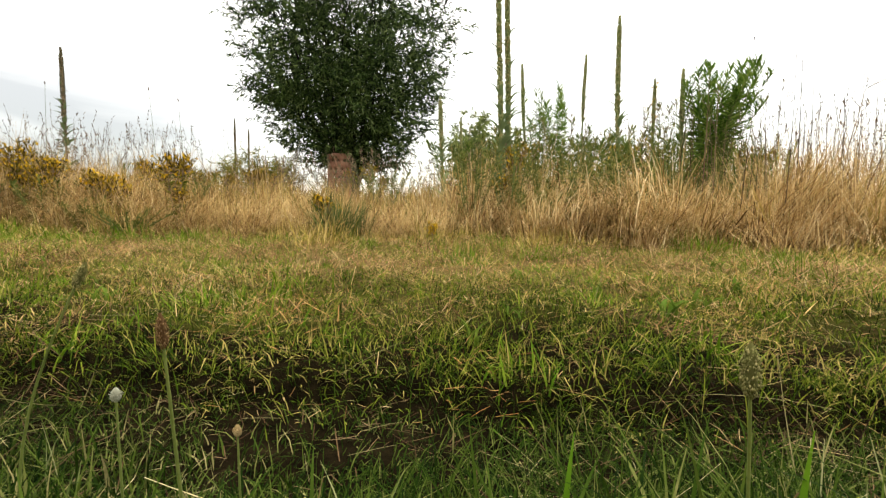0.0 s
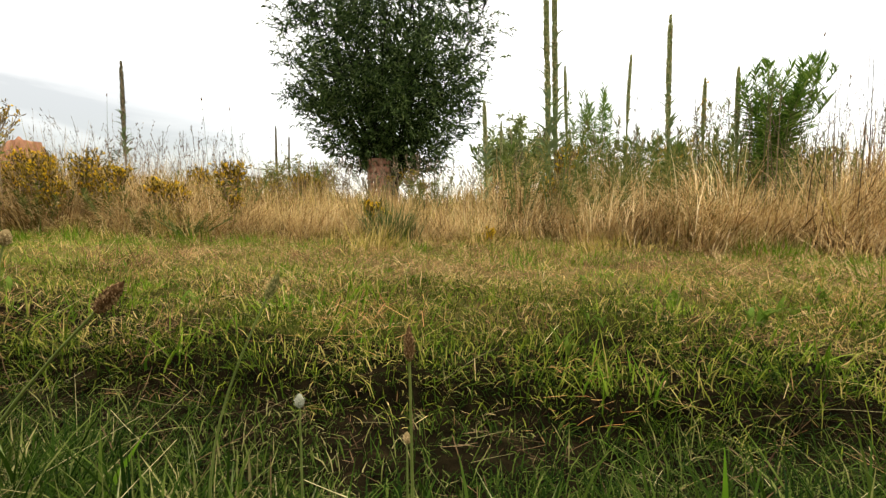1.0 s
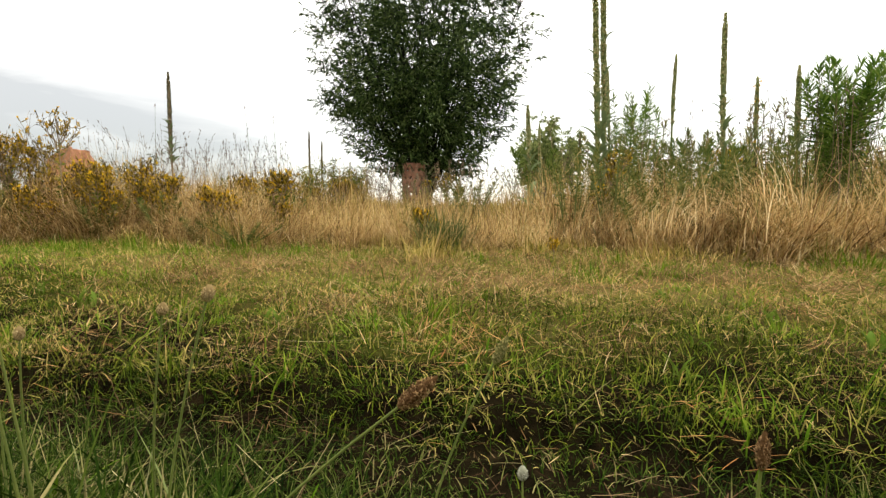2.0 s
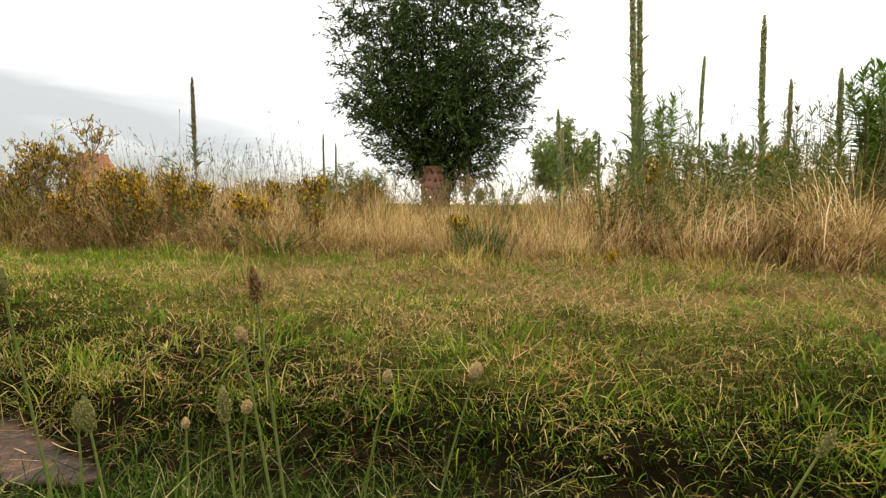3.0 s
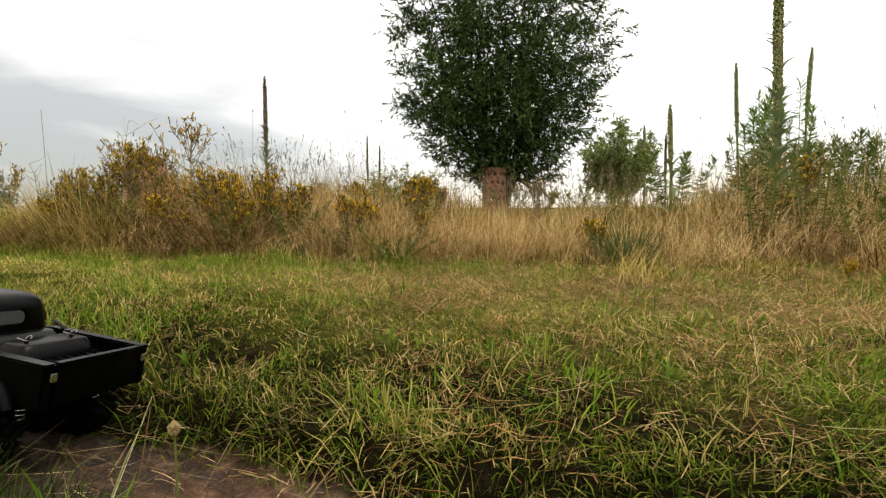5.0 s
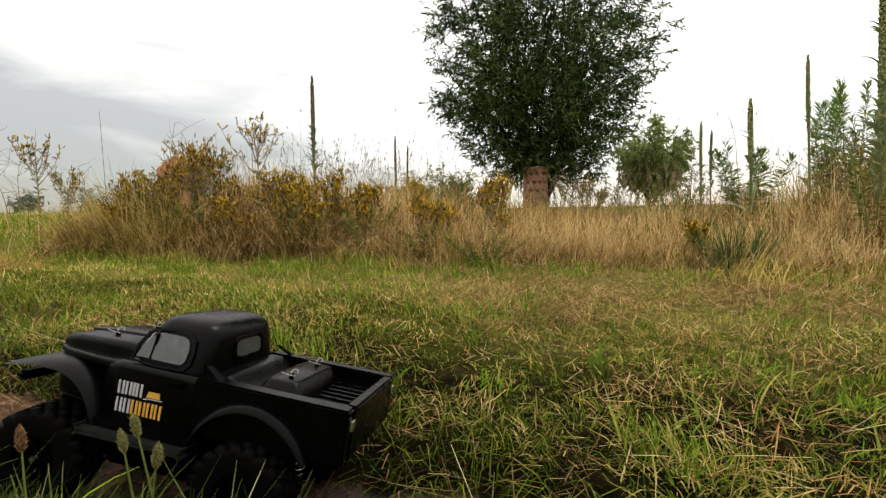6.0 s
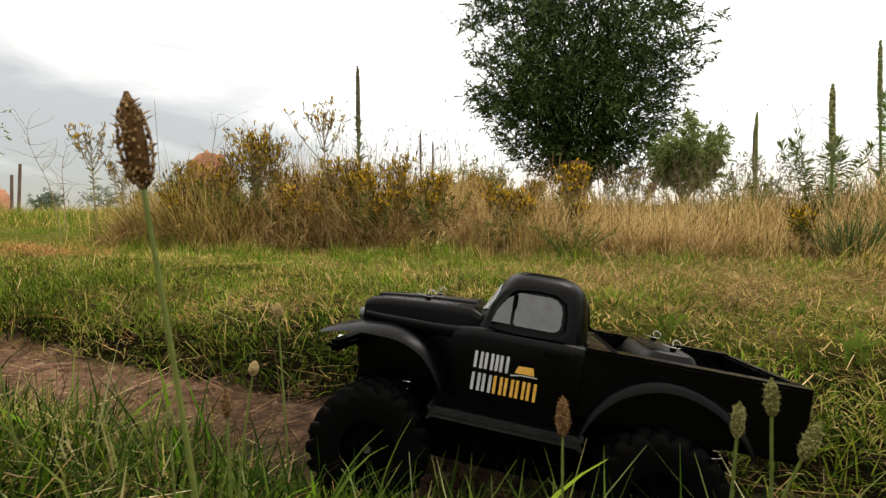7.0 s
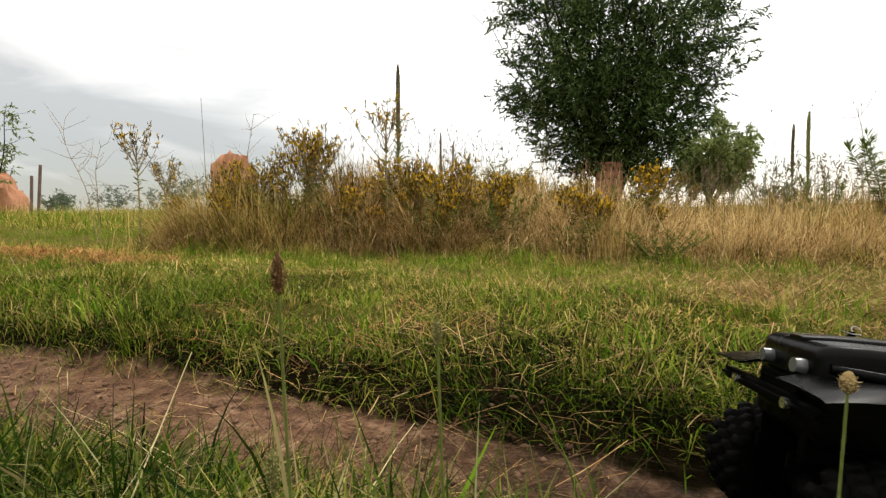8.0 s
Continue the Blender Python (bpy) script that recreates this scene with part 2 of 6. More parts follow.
# broad patches of low green growth in the litter
sward = g.add("MixRGB")
g.link(g.ramp(broad, [(0.40, (0.0, 0.0, 0.0)), (0.60, (0.75, 0.75, 0.75))]), sward.inputs[0])
g.link(straw_litter_colour, sward.inputs[1])
g.link(g.ramp(grain, [(0.3, (0.020, 0.036, 0.003)), (0.55, (0.070, 0.095, 0.008)), (0.8, (0.14, 0.15, 0.023))]), sward.inputs[2])
g.link(sward.outputs[0], lmix.inputs[2])
mud = g.ramp(g.math("MULTIPLY_ADD", grit, 0.3, g.math("MULTIPLY", grain, 0.7)), [(0.3, (0.030, 0.013, 0.007)), (0.52, (0.130, 0.070, 0.039)), (0.75, (0.29, 0.185, 0.118))])
edge = g.math("ADD", att.outputs["Fac"], g.math("MULTIPLY_ADD", grain, 0.5, -0.25))
mask = g.add("MapRange")
mask.inputs["From Min"].default_value, mask.inputs["From Max"].default_value = 0.35, 0.65
g.link(edge, mask.inputs["Value"])
# churned mud: black soil and rotten straw, also shade painted under the truck
churn = g.add("Attribute")
churn.attribute_name = "churned_shaded"
peat = g.add("MixRGB")
g.link(g.math("MULTIPLY", churn.outputs["Fac"], g.ramp(grain, [(0.35, (1, 1, 1)), (0.7, (0.45, 0.45, 0.45))])), peat.inputs[0])
g.link(mud, peat.inputs[1])
g.link(g.ramp(grit, [(0.3, (0.008, 0.005, 0.003)), (0.6, (0.028, 0.017, 0.010)), (0.8, (0.07, 0.045, 0.025))]), peat.inputs[2])
cmix = g.add("MixRGB")
g.link(mask.outputs[0], cmix.inputs[0])
g.link(lmix.outputs[0], cmix.inputs[1])
g.link(peat.outputs[0], cmix.inputs[2])
gp = g.add("BsdfPrincipled")
# wet hollows in the mud: darker and smooth
wet = g.add("MapRange")
wet.inputs["From Min"].default_value, wet.inputs["From Max"].default_value = 0.42, 0.56
g.link(g.math("MULTIPLY_ADD", grain, -0.25, g.math("ADD", broad, 0.125)), wet.inputs["Value"])
soak = g.add("Attribute")
soak.attribute_name = "soak"
damp = g.math("MULTIPLY", g.math("MULTIPLY", wet.outputs[0], mask.outputs[0]), g.math("MULTIPLY", soak.outputs["Fac"], g.math("MULTIPLY_ADD", churn.outputs["Fac"], -0.6, 1.0)))
dark = g.add("MixRGB")
dark.blend_type = "MULTIPLY"
g.link(damp, dark.inputs[0])
g.link(cmix.outputs[0], dark.inputs[1])
dark.inputs[2].default_value = (0.36, 0.33, 0.31, 1)
g.link(g.math("MULTIPLY_ADD", damp, 0.38, g.math("MULTIPLY", mask.outputs[0], 0.08)), gp.inputs["Specular IOR Level"])
g.link(dark.outputs[0], gp.inputs["Base Color"])
g.link(g.math("MULTIPLY_ADD", damp, -0.66, 0.88), gp.inputs["Roughness"])
g.link(g.bump(g.math("ADD", grain, g.math("MULTIPLY", grit, 0.25)), 0.9, 0.02), gp.inputs["Normal"])
g.link(gp.outputs[0], g.out.inputs[0])
M_GROUND = g.m

# the model truck
M_BODY = solid("satin_black_shell", [(0.3, (0.0004, 0.0004, 0.0005)), (0.7, (0.0010, 0.0010, 0.0012))], 30.0, 0.27, bump=0.05, dist=0.0006, fine=700.0, gloss=0.07, rough_var=0.16)
M_TRIM = solid("matt_black_trim", [(0.3, (0.0004, 0.0004, 0.0004)), (0.7, (0.0012, 0.0012, 0.0012))], 40.0, 0.5, bump=0.1, dist=0.0005, gloss=0.02)
M_BOARD = solid("scuffed_black_plastic", [(0.3, (0.003, 0.003, 0.003)), (0.7, (0.016, 0.016, 0.016))], 90.0, 0.32, bump=0.3, dist=0.0006, gloss=0.3, rough_var=0.2)
M_TYRE = solid("black_rubber", [(0.3, (0.0005, 0.0005, 0.0005)), (0.75, (0.0022, 0.002, 0.0018))], 60.0, 0.6, bump=0.2, dist=0.0006, gloss=0.03)
M_PANE = solid("grey_tinted_pane", [(0.3, (0.035, 0.037, 0.038)), (0.7, (0.07, 0.074, 0.076))], 12.0, 0.14, bump=0.0, gloss=0.5)
# windscreen panes: reflected sky is painted in as a pale base colour
M_SKY_SCREEN = solid("sky_toned_windscreen", [(0.3, (0.22, 0.235, 0.24)), (0.7, (0.32, 0.335, 0.34))], 12.0, 0.12, bump=0.0, gloss=0.6)
M_REAR = solid("dark_tinted_pane", [(0.3, (0.02, 0.021, 0.022)), (0.7, (0.045, 0.047, 0.048))], 12.0, 0.14, bump=0.0, gloss=0.4)
M_STEEL = solid("bright_steel", [(0.3, (0.55, 0.54, 0.52)), (0.7, (0.75, 0.74, 0.72))], 80.0, 0.25, metal=1.0, bump=0.0)
M_WIRE = solid("dull_wire", [(0.3, (0.22, 0.21, 0.19)), (0.7, (0.36, 0.34, 0.31))], 80.0, 0.35, metal=1.0, bump=0.0)
M_WHITE = solid("white_decal", [(0.3, (0.26, 0.26, 0.27)), (0.7, (0.38, 0.38, 0.39))], 60.0, 0.5, bump=0.0)
M_AMBER = solid("amber_decal", [(0.3, (0.40, 0.19, 0.02)), (0.7, (0.54, 0.31, 0.05))], 60.0, 0.5, bump=0.0)

# ---- building helpers ----
rng = np.random.default_rng(7)


def mesh_from(name, verts, faces, material, smooth=False):
    """A mesh from an (n, 3) array and an (m, k) array of faces that all have k corners."""
    verts, faces = np.asarray(verts, np.float32), np.asarray(faces, np.int32)
    me = bpy.data.meshes.new(name)
    me.vertices.add(len(verts))
    me.vertices.foreach_set("co", verts.ravel())
    me.loops.add(faces.size)
    me.loops.foreach_set("vertex_index", faces.ravel())
    me.polygons.add(len(faces))
    me.polygons.foreach_set("loop_start", np.arange(len(faces), dtype=np.int32) * faces.shape[1])
    if smooth:
        me.polygons.foreach_set("use_smooth", np.ones(len(faces), bool))
    me.update(calc_edges=True)
    me.materials.append(material)
    return me


def part(name, bm, material, parent, label="", smooth=False):
    """A bmesh, or a finished mesh, as one mesh object under a thing or a part."""
    if isinstance(bm, bpy.types.Mesh):
        me = bm
    else:
        me = bpy.data.meshes.new(name)
        bmesh.ops.recalc_face_normals(bm, faces=bm.faces)
        bm.to_mesh(me)
        bm.free()
        me.materials.append(material)
        if smooth:
            me.polygons.foreach_set("use_smooth", np.ones(len(me.polygons), bool))
            me.set_sharp_from_angle(angle=radians(42))
    ob = new(name, me)
    ob.parent = parent
    if label:
        tagged(ob, label=label)
    return ob


def join(*pairs):
    """Joins (verts, faces) pairs with equal face sizes."""
    vs, fs, k = [], [], 0
    for v, f in pairs:
        v, f = np.asarray(v, float).reshape(-1, 3), np.asarray(f, int)
        vs.append(v)
        fs.append(f + k)
        k += len(v)
    return np.concatenate(vs), np.concatenate(fs)


def blades(base, height, width, az, lean, bend, segs=3, blunt=0.12):
    """Ribbons that rise from base, lean towards az, and bend further as they rise. Returns verts and quads."""
    n = len(base)
    s = np.linspace(0, 1, segs + 1)
    ang = lean[:, None] + bend[:, None] * s[None]
    step = height[:, None] / segs
    mid = (ang[:, 1:] + ang[:, :-1]) / 2
    out = np.concatenate([np.zeros((n, 1)), np.cumsum(np.sin(mid) * step, 1)], 1)
    up = np.concatenate([np.zeros((n, 1)), np.cumsum(np.cos(mid) * step, 1)], 1)
    c = np.stack([base[:, 0, None] + np.cos(az)[:, None] * out, base[:, 1, None] + np.sin(az)[:, None] * out, base[:, 2, None] + up], -1)
    face = az + np.pi / 2 + rng.uniform(-0.7, 0.7, n)
    prof = np.maximum(1 - s ** 2.2, blunt) * np.minimum(1, 0.55 + 1.6 * s)
    w = width[:, None] * prof[None] / 2
    side = np.stack([np.cos(face), np.sin(face), np.zeros(n)], -1)[:, None] * w[..., None]
    v = np.stack([c - side, c + side], 2).reshape(-1, 3)
    k = 2 * (segs + 1)
    b0 = (np.arange(n) * k)[:, None] + 2 * np.arange(segs)[None]
    f = np.stack([b0, b0 + 1, b0 + 3, b0 + 2], -1).reshape(-1, 4)
    return v, f


def tube(points, radii, sides=6):
    """A tube along points. Returns verts and quads (ends open but tapered)."""
    p = np.asarray(points, float)
    r = np.asarray(radii, float)
    d = np.gradient(p, axis=0)
    d /= np.linalg.norm(d, axis=1)[:, None] + 1e-9
    ref = np.array([0.0, 0.0, 1.0]) if abs(d[:, 2]).mean() < 0.8 else np.array([1.0, 0.0, 0.0])
    a = np.cross(d, ref)
    a /= np.linalg.norm(a, axis=1)[:, None] + 1e-9
    b = np.cross(d, a)
    th = np.arange(sides) / sides * 2 * np.pi
    v = (p[:, None] + r[:, None, None] * (np.cos(th)[None, :, None] * a[:, None] + np.sin(th)[None, :, None] * b[:, None])).reshape(-1, 3)
    i, j = np.meshgrid(np.arange(len(p) - 1), np.arange(sides), indexing="ij")
    f = np.stack([i * sides + j, i * sides + (j + 1) % sides, (i + 1) * sides + (j + 1) % sides, (i + 1) * sides + j], -1).reshape(-1, 4)
    return v, f


def leaves(base, way, length, width, droop=0.15):
    """Pointed, slightly folded leaves from base along way. Returns verts and quads (two a leaf)."""
    n = len(base)
    d = way / (np.linalg.norm(way, axis=1)[:, None] + 1e-9)
    r = rng.normal(size=(n, 3))
    side = np.cross(d, r)
    side /= np.linalg.norm(side, axis=1)[:, None] + 1e-9
    nor = np.cross(side, d)
    L, W = length[:, None], width[:, None]
    mid1 = base + d * L * 0.4
    tip = base + d * L - np.array([0, 0, 1.0]) * L * droop
    l, rr = mid1 - side * W / 2 + nor * W * 0.2, mid1 + side * W / 2 + nor * W * 0.2
    v = np.stack([base, rr, tip, l], 1).reshape(-1, 3)
    f = (np.arange(n) * 4)[:, None] + np.array([0, 1, 2, 3])
    return v, f


def grains(centres, sizes, tall=1.4):
    """Small octahedra. Returns verts and triangles."""
    n = len(centres)
    o = np.array([(1, 0, 0), (0, 1, 0), (-1, 0, 0), (0, -1, 0), (0, 0, tall), (0, 0, -tall)], float)
    v = (centres[:, None] + o[None] * sizes[:, None, None] + rng.normal(size=(n, 6, 3)) * sizes[:, None, None] * 0.15).reshape(-1, 3)
    t = np.array([(0, 1, 4), (1, 2, 4), (2, 3, 4), (3, 0, 4), (1, 0, 5), (2, 1, 5), (3, 2, 5), (0, 3, 5)])
    return v, ((np.arange(n) * 6)[:, None, None] + t[None]).reshape(-1, 3)


def thing(name, label, category, at=(0, 0, 0), turn=0.0, group=""):
    ob = new(name)
    ob.empty_display_size = 0.1
    ob.matrix_world = pose(*at, 0, 0, turn)
    return tagged(ob, label, category, group)


def small(ob):
    """Marks a part whose pieces are too small to pick apart."""
    return tagged(ob, kind="stuff")


def stuff(name, v, f, material, label, category):
    return tagged(new(name, mesh_from(name, v, f, material)), label, category, kind="stuff")


# ---- ground ----
RUT_X = [-9.0, -5.0, -3.4, -2.69, -2.47, -2.28, -2.10, -1.72, -1.15, -0.80, -0.15, 1.0, 4.0]
RUT_Y = [2.7, 1.50, 1.21, 1.125, 1.085, 1.04, 1.01, 0.96, 0.89, 0.857, 0.786, 0.70, 0.60]
# the height of the rut's floor, which climbs in two low bumps
FLOOR_X = [-9.0, -5.0, -3.4, -2.82, -2.69, -2.5, -2.3, -2.2, -2.04, -1.95, -1.8, -1.6, -1.15, -0.8, -0.28, -0.03, 0.4, 4.0]
FLOOR_Z = [0.14, 0.115, 0.09, 0.078, 0.075, 0.067, 0.067, 0.066, 0.056, 0.045, 0.024, 0.006, -0.003, -0.007, -0.006, -0.022, -0.028, -0.03]
TRUCK_AT = (-2.101, 1.009)


def wobble(x, y, k, seed):
    """A smooth random field in about -1 to 1."""
    r = np.random.default_rng(seed)
    total_, amp = 0, 0
    for i in range(6):
        a, ph = r.uniform(0, 2 * np.pi), r.uniform(0, 2 * np.pi)
        q = k * r.uniform(0.6, 1.9)
        total_ = total_ + np.sin(q * (x * np.cos(a) + y * np.sin(a)) + ph)
        amp += 1
    return total_ / amp * 1.4


def rut_y(x):
    return np.interp(x, RUT_X, RUT_Y)


def mud_half(x):
    """Half the width of the bare mud; below zero the grass closes over it."""
    return np.interp(x, [-4.5, -3.1, -2.8, -2.4, -2.0, -1.8, -1.5, -1.2, -1.0, -0.72, -0.5, -0.3, 3], [0.13, 0.125, 0.12, 0.11, 0.08, 0.10, 0.09, 0.03, -0.06, -0.05, -0.02, -0.05, -0.08])


def edge_y(x):
    """Where the mown strip ends and the tall growth begins."""
    return np.interp(x, [-9, -5.6, -5.2, -3.4, -1.9, -0.9, 0.1, 0.8, 1.5, 4.0], [5.5, 4.6, 3.3, 3.2, 3.1, 2.95, 2.88, 2.7, 2.4, 2.2]) + 0.09 * np.sin(4.3 * x + 1) + 0.07 * np.sin(11 * x) + 0.05 * np.sin(23 * x + 2)


def height(x, y):
    x, y = np.asarray(x, float), np.asarray(y, float)
    d = y - rut_y(x)
    # the rise on the near side is unseen, added to block low sky
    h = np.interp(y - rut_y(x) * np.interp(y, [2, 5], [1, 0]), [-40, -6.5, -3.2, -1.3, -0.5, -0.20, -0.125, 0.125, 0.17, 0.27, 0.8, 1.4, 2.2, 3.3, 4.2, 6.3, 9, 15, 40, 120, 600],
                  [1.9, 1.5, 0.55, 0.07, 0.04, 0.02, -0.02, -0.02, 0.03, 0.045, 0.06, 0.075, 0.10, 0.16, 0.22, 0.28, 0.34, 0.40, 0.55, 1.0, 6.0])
    h = h + np.interp(x, [-14, -5], [1, 0]) * np.interp(y, [3, 9, 40], [0, 0.12, 0.5])
    near = np.interp(np.hypot(x, y), [5, 12], [1, 0])
    near = near * np.interp(np.abs(d), [0.12, 0.3], [0.25, 1])
    h = h + near * (0.012 * wobble(x, y, 5.0, 3) + 0.006 * wobble(x, y, 17.0, 4))
    # clods and prints in the mud
    h = h + np.interp(np.abs(d), [0.12, 0.24], [1, 0]) * np.interp(x, [-5, -4, -1, -0.6], [0, 1, 1, 0]) * (0.0045 * wobble(x, y, 48.0, 9) + 0.003 * wobble(x, y, 95.0, 10))
    h = h + (np.interp(x, FLOOR_X, FLOOR_Z) + 0.02) * np.interp(d, [-3, -1.5, 0.8, 2.2], [0, 1, 1, 0])
    return h + np.interp(np.hypot(x, y), [8, 40], [0, 0.25]) * wobble(x, y, 0.12, 5)


def on_ground(x, y, dz=0.0):
    return np.stack([x, y, height(x, y) + dz], -1)


gx = np.concatenate([-np.geomspace(700, 7.2, 40), np.arange(-7, -3.7, 0.06), np.arange(-3.7, -1.1, 0.025), np.arange(-1.1, 4.01, 0.06), np.geomspace(4.2, 700, 40)])
gy = np.concatenate([-np.geomspace(400, 0.8, 26), np.arange(-0.7, 0.68, 0.05), np.arange(0.7, 1.5, 0.02), np.arange(1.5, 3.6, 0.05), np.geomspace(3.7, 900, 60)])
X, Y = np.meshgrid(gx, gy, indexing="ij")
gv = on_ground(X.ravel(), Y.ravel())
i, j = np.meshgrid(np.arange(len(gx) - 1), np.arange(len(gy) - 1), indexing="ij")
k = len(gy)
gf = np.stack([i * k + j, (i + 1) * k + j, (i + 1) * k + j + 1, i * k + j + 1], -1).reshape(-1, 4)
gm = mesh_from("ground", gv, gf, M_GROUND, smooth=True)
off = np.abs(gv[:, 1] - rut_y(gv[:, 0])) + 0.035 * wobble(gv[:, 0], gv[:, 1], 6.0, 8)
wide = mud_half(gv[:, 0])
gm.attributes.new("mud", "FLOAT", "POINT").data.foreach_set("value", np.clip(0.5 + (wide - off) / 0.08, 0, 1).astype(np.float32))
# water stands in the rut where the truck has churned it
gm.attributes.new("soak", "FLOAT", "POINT").data.foreach_set("value", np.interp(gv[:, 0], [-2.85, -2.5], [0.12, 1]).astype(np.float32))
# litter stays off beside the rut, leaving the ground's painted shade bare there
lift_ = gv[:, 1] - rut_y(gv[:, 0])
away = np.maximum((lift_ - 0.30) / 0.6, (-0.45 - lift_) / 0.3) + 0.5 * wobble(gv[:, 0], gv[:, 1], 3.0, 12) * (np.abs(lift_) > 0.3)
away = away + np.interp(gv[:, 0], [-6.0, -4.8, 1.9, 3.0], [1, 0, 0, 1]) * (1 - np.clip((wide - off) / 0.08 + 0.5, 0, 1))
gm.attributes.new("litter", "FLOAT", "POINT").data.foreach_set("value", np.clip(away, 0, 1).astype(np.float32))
# full from x -2.40 to -1.75, where it doubles as the truck's shade
fresh = np.interp(gv[:, 0], [-2.75, -2.40, -1.75, -1.65, -1.45, -1.2], [0, 1, 1, 0.65, 0.65, 1])
gm.attributes.new("churned_shaded", "FLOAT", "POINT").data.foreach_set("value", fresh.astype(np.float32))
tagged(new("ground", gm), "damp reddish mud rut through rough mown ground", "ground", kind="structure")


def bare(x, y):
    """How far a place lies inside the bare mud of the rut: 1 inside, 0 outside."""
    w = mud_half(x)
    return np.clip(0.5 + (w - np.abs(y - rut_y(x))) / 0.08, 0, 1)


def clods(n, x0, x1, seed):
    """Small crumbs and lumps of mud in the rut."""
    r = np.random.default_rng(seed)
    x = r.uniform(x0, x1, n)
    y = rut_y(x) + r.normal(0, 0.09, n)
    size_ = 0.0015 + 0.006 * r.uniform(0, 1, n) ** 4
    v, f = grains(on_ground(x, y) + np.stack([0 * x, 0 * x, 0.2 * size_], -1), size_, 0.55)
    return stuff("mud_crumbs", v, f, M_CRUMB, "crumbs and small lumps of reddish mud in the rut", "mud")


clods(2600, -4.2, -2.4, 61)


def scatter(n, x0, x1, y0, y1, tufts=0, spread=0.05):
    """Places for n blades, gathered round tufts if any. y0 and y1 are functions of x."""
    m = tufts or n
    cx = rng.uniform(x0, x1, m)
    cy = y0(cx) + (y1(cx) - y0(cx)) * rng.uniform(0, 1, m)
    if not tufts:
        return cx, cy, rng.uniform(0, 2 * np.pi, n)
    pick = rng.integers(0, m, n)
    az = rng.uniform(0, 2 * np.pi, m)[pick] + rng.normal(0, 0.6, n)
    return cx[pick] + rng.normal(0, spread, n), cy[pick] + rng.normal(0, spread, n), az

# ---- grass ----
U = rng.uniform


def verge(n, x0, x1, y0, y1, tufts, hmin, hmax, wmin, wmax, lean, material, name, label, spread=0.04, segs=3, bend=0.9, keep_mud=0.04, flat=False):
    """Low grass in tufts, each with its own size, lean and side to lean to; little of it grows on the bare mud."""
    cx = U(x0, x1, tufts)
    cy = y0(cx) + (y1(cx) - y0(cx)) * U(0, 1, tufts)
    pick = rng.integers(0, tufts, n)
    swept = np.where(U(0, 1, tufts) < 0.6, rng.integers(0, 2, tufts) * np.pi + rng.normal(0, 0.5, tufts), U(0, 2 * np.pi, tufts))
    side, tip, size_ = swept[pick], U(0.0, 1.0, tufts)[pick], U(0.5, 1.45, tufts)[pick]
    x, y = cx[pick] + rng.normal(0, spread, n) * size_, cy[pick] + rng.normal(0, spread, n) * size_
    under = (np.abs(x - TRUCK_AT[0]) < 0.25) & (np.abs(y - rut_y(x)) < 0.12)
    keep = (U(0, 1, n) > bare(x, y) * (1 - keep_mud)) & ~under
    x, y, side, tip, size_ = x[keep], y[keep], side[keep], tip[keep], size_[keep]
    m = len(x)
    h = U(hmin, hmax, m) * size_ * np.clip(0.85 + 0.4 * wobble(x, y, 4.0, 21), 0.4, 1.4)
    if flat:
        v, f = blades(on_ground(x, y, U(0.002, 0.026, m)), h, U(wmin, wmax, m), side + rng.normal(0, 1.0, m), U(1.15, 1.62, m), rng.normal(0, 0.22, m), segs, 0.6)
        return stuff(name, v, f, material, label, "grass")
    v, f = blades(on_ground(x, y, -0.006), h, U(wmin, wmax, m), side + rng.normal(0, 1.0, m), np.clip(np.abs(tip * 0.6 + rng.normal(0, lean, m)), 0, 1.45), np.abs(tip * 0.5 + rng.normal(bend * 0.7, 0.5, m)), segs)
    return stuff(name, v, f, material, label, "grass")


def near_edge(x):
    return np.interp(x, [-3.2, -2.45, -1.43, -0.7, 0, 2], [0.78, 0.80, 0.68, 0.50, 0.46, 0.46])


verge(86000, -4.2, 1.7, lambda x: rut_y(x) + 0.14, lambda x: rut_y(x) + 0.95, 2300, 0.022, 0.060, 0.0011, 0.0026, 0.75, M_VERGE_SHADED, "mown_grass", "short green and yellowing mown grass beside the rut", 0.030, 2, 1.3)
verge(13000, -1.25, 1.4, lambda x: rut_y(x) - 0.14, lambda x: rut_y(x) + 0.15, 420, 0.03, 0.075, 0.0011, 0.0026, 0.9, M_NEAR_SHADED, "rut_grass", "flattened grass growing in the rut, shade in its colour", 0.028, 2, 1.2)
verge(9000, -1.2, 1.1, lambda x: rut_y(x) - 0.17, lambda x: rut_y(x) - 0.01, 260, 0.045, 0.10, 0.0012, 0.0028, 0.7, M_NEAR_SHADED, "rut_grass", "grass leaning into the rut, shade in its colour", 0.026, 2, 1.1)
verge(13000, -3.2, 1.7, lambda x: rut_y(x) + 0.09, lambda x: rut_y(x) + 0.85, 620, 0.02, 0.055, 0.0010, 0.0024, 0.9, M_DEAD, "dead_grass", "brown dead grass matted through the mown grass", 0.035, 1, 1.3, 0.2)
verge(5000, -3.7, -2.45, lambda x: rut_y(x) - 0.22, lambda x: rut_y(x) - 0.06, 260, 0.025, 0.060, 0.0011, 0.0024, 0.8, M_VERGE_SHADED, "rut_side_grass", "short grass creeping over the near edge of the mud", 0.025, 2, 1.2, 0.5)
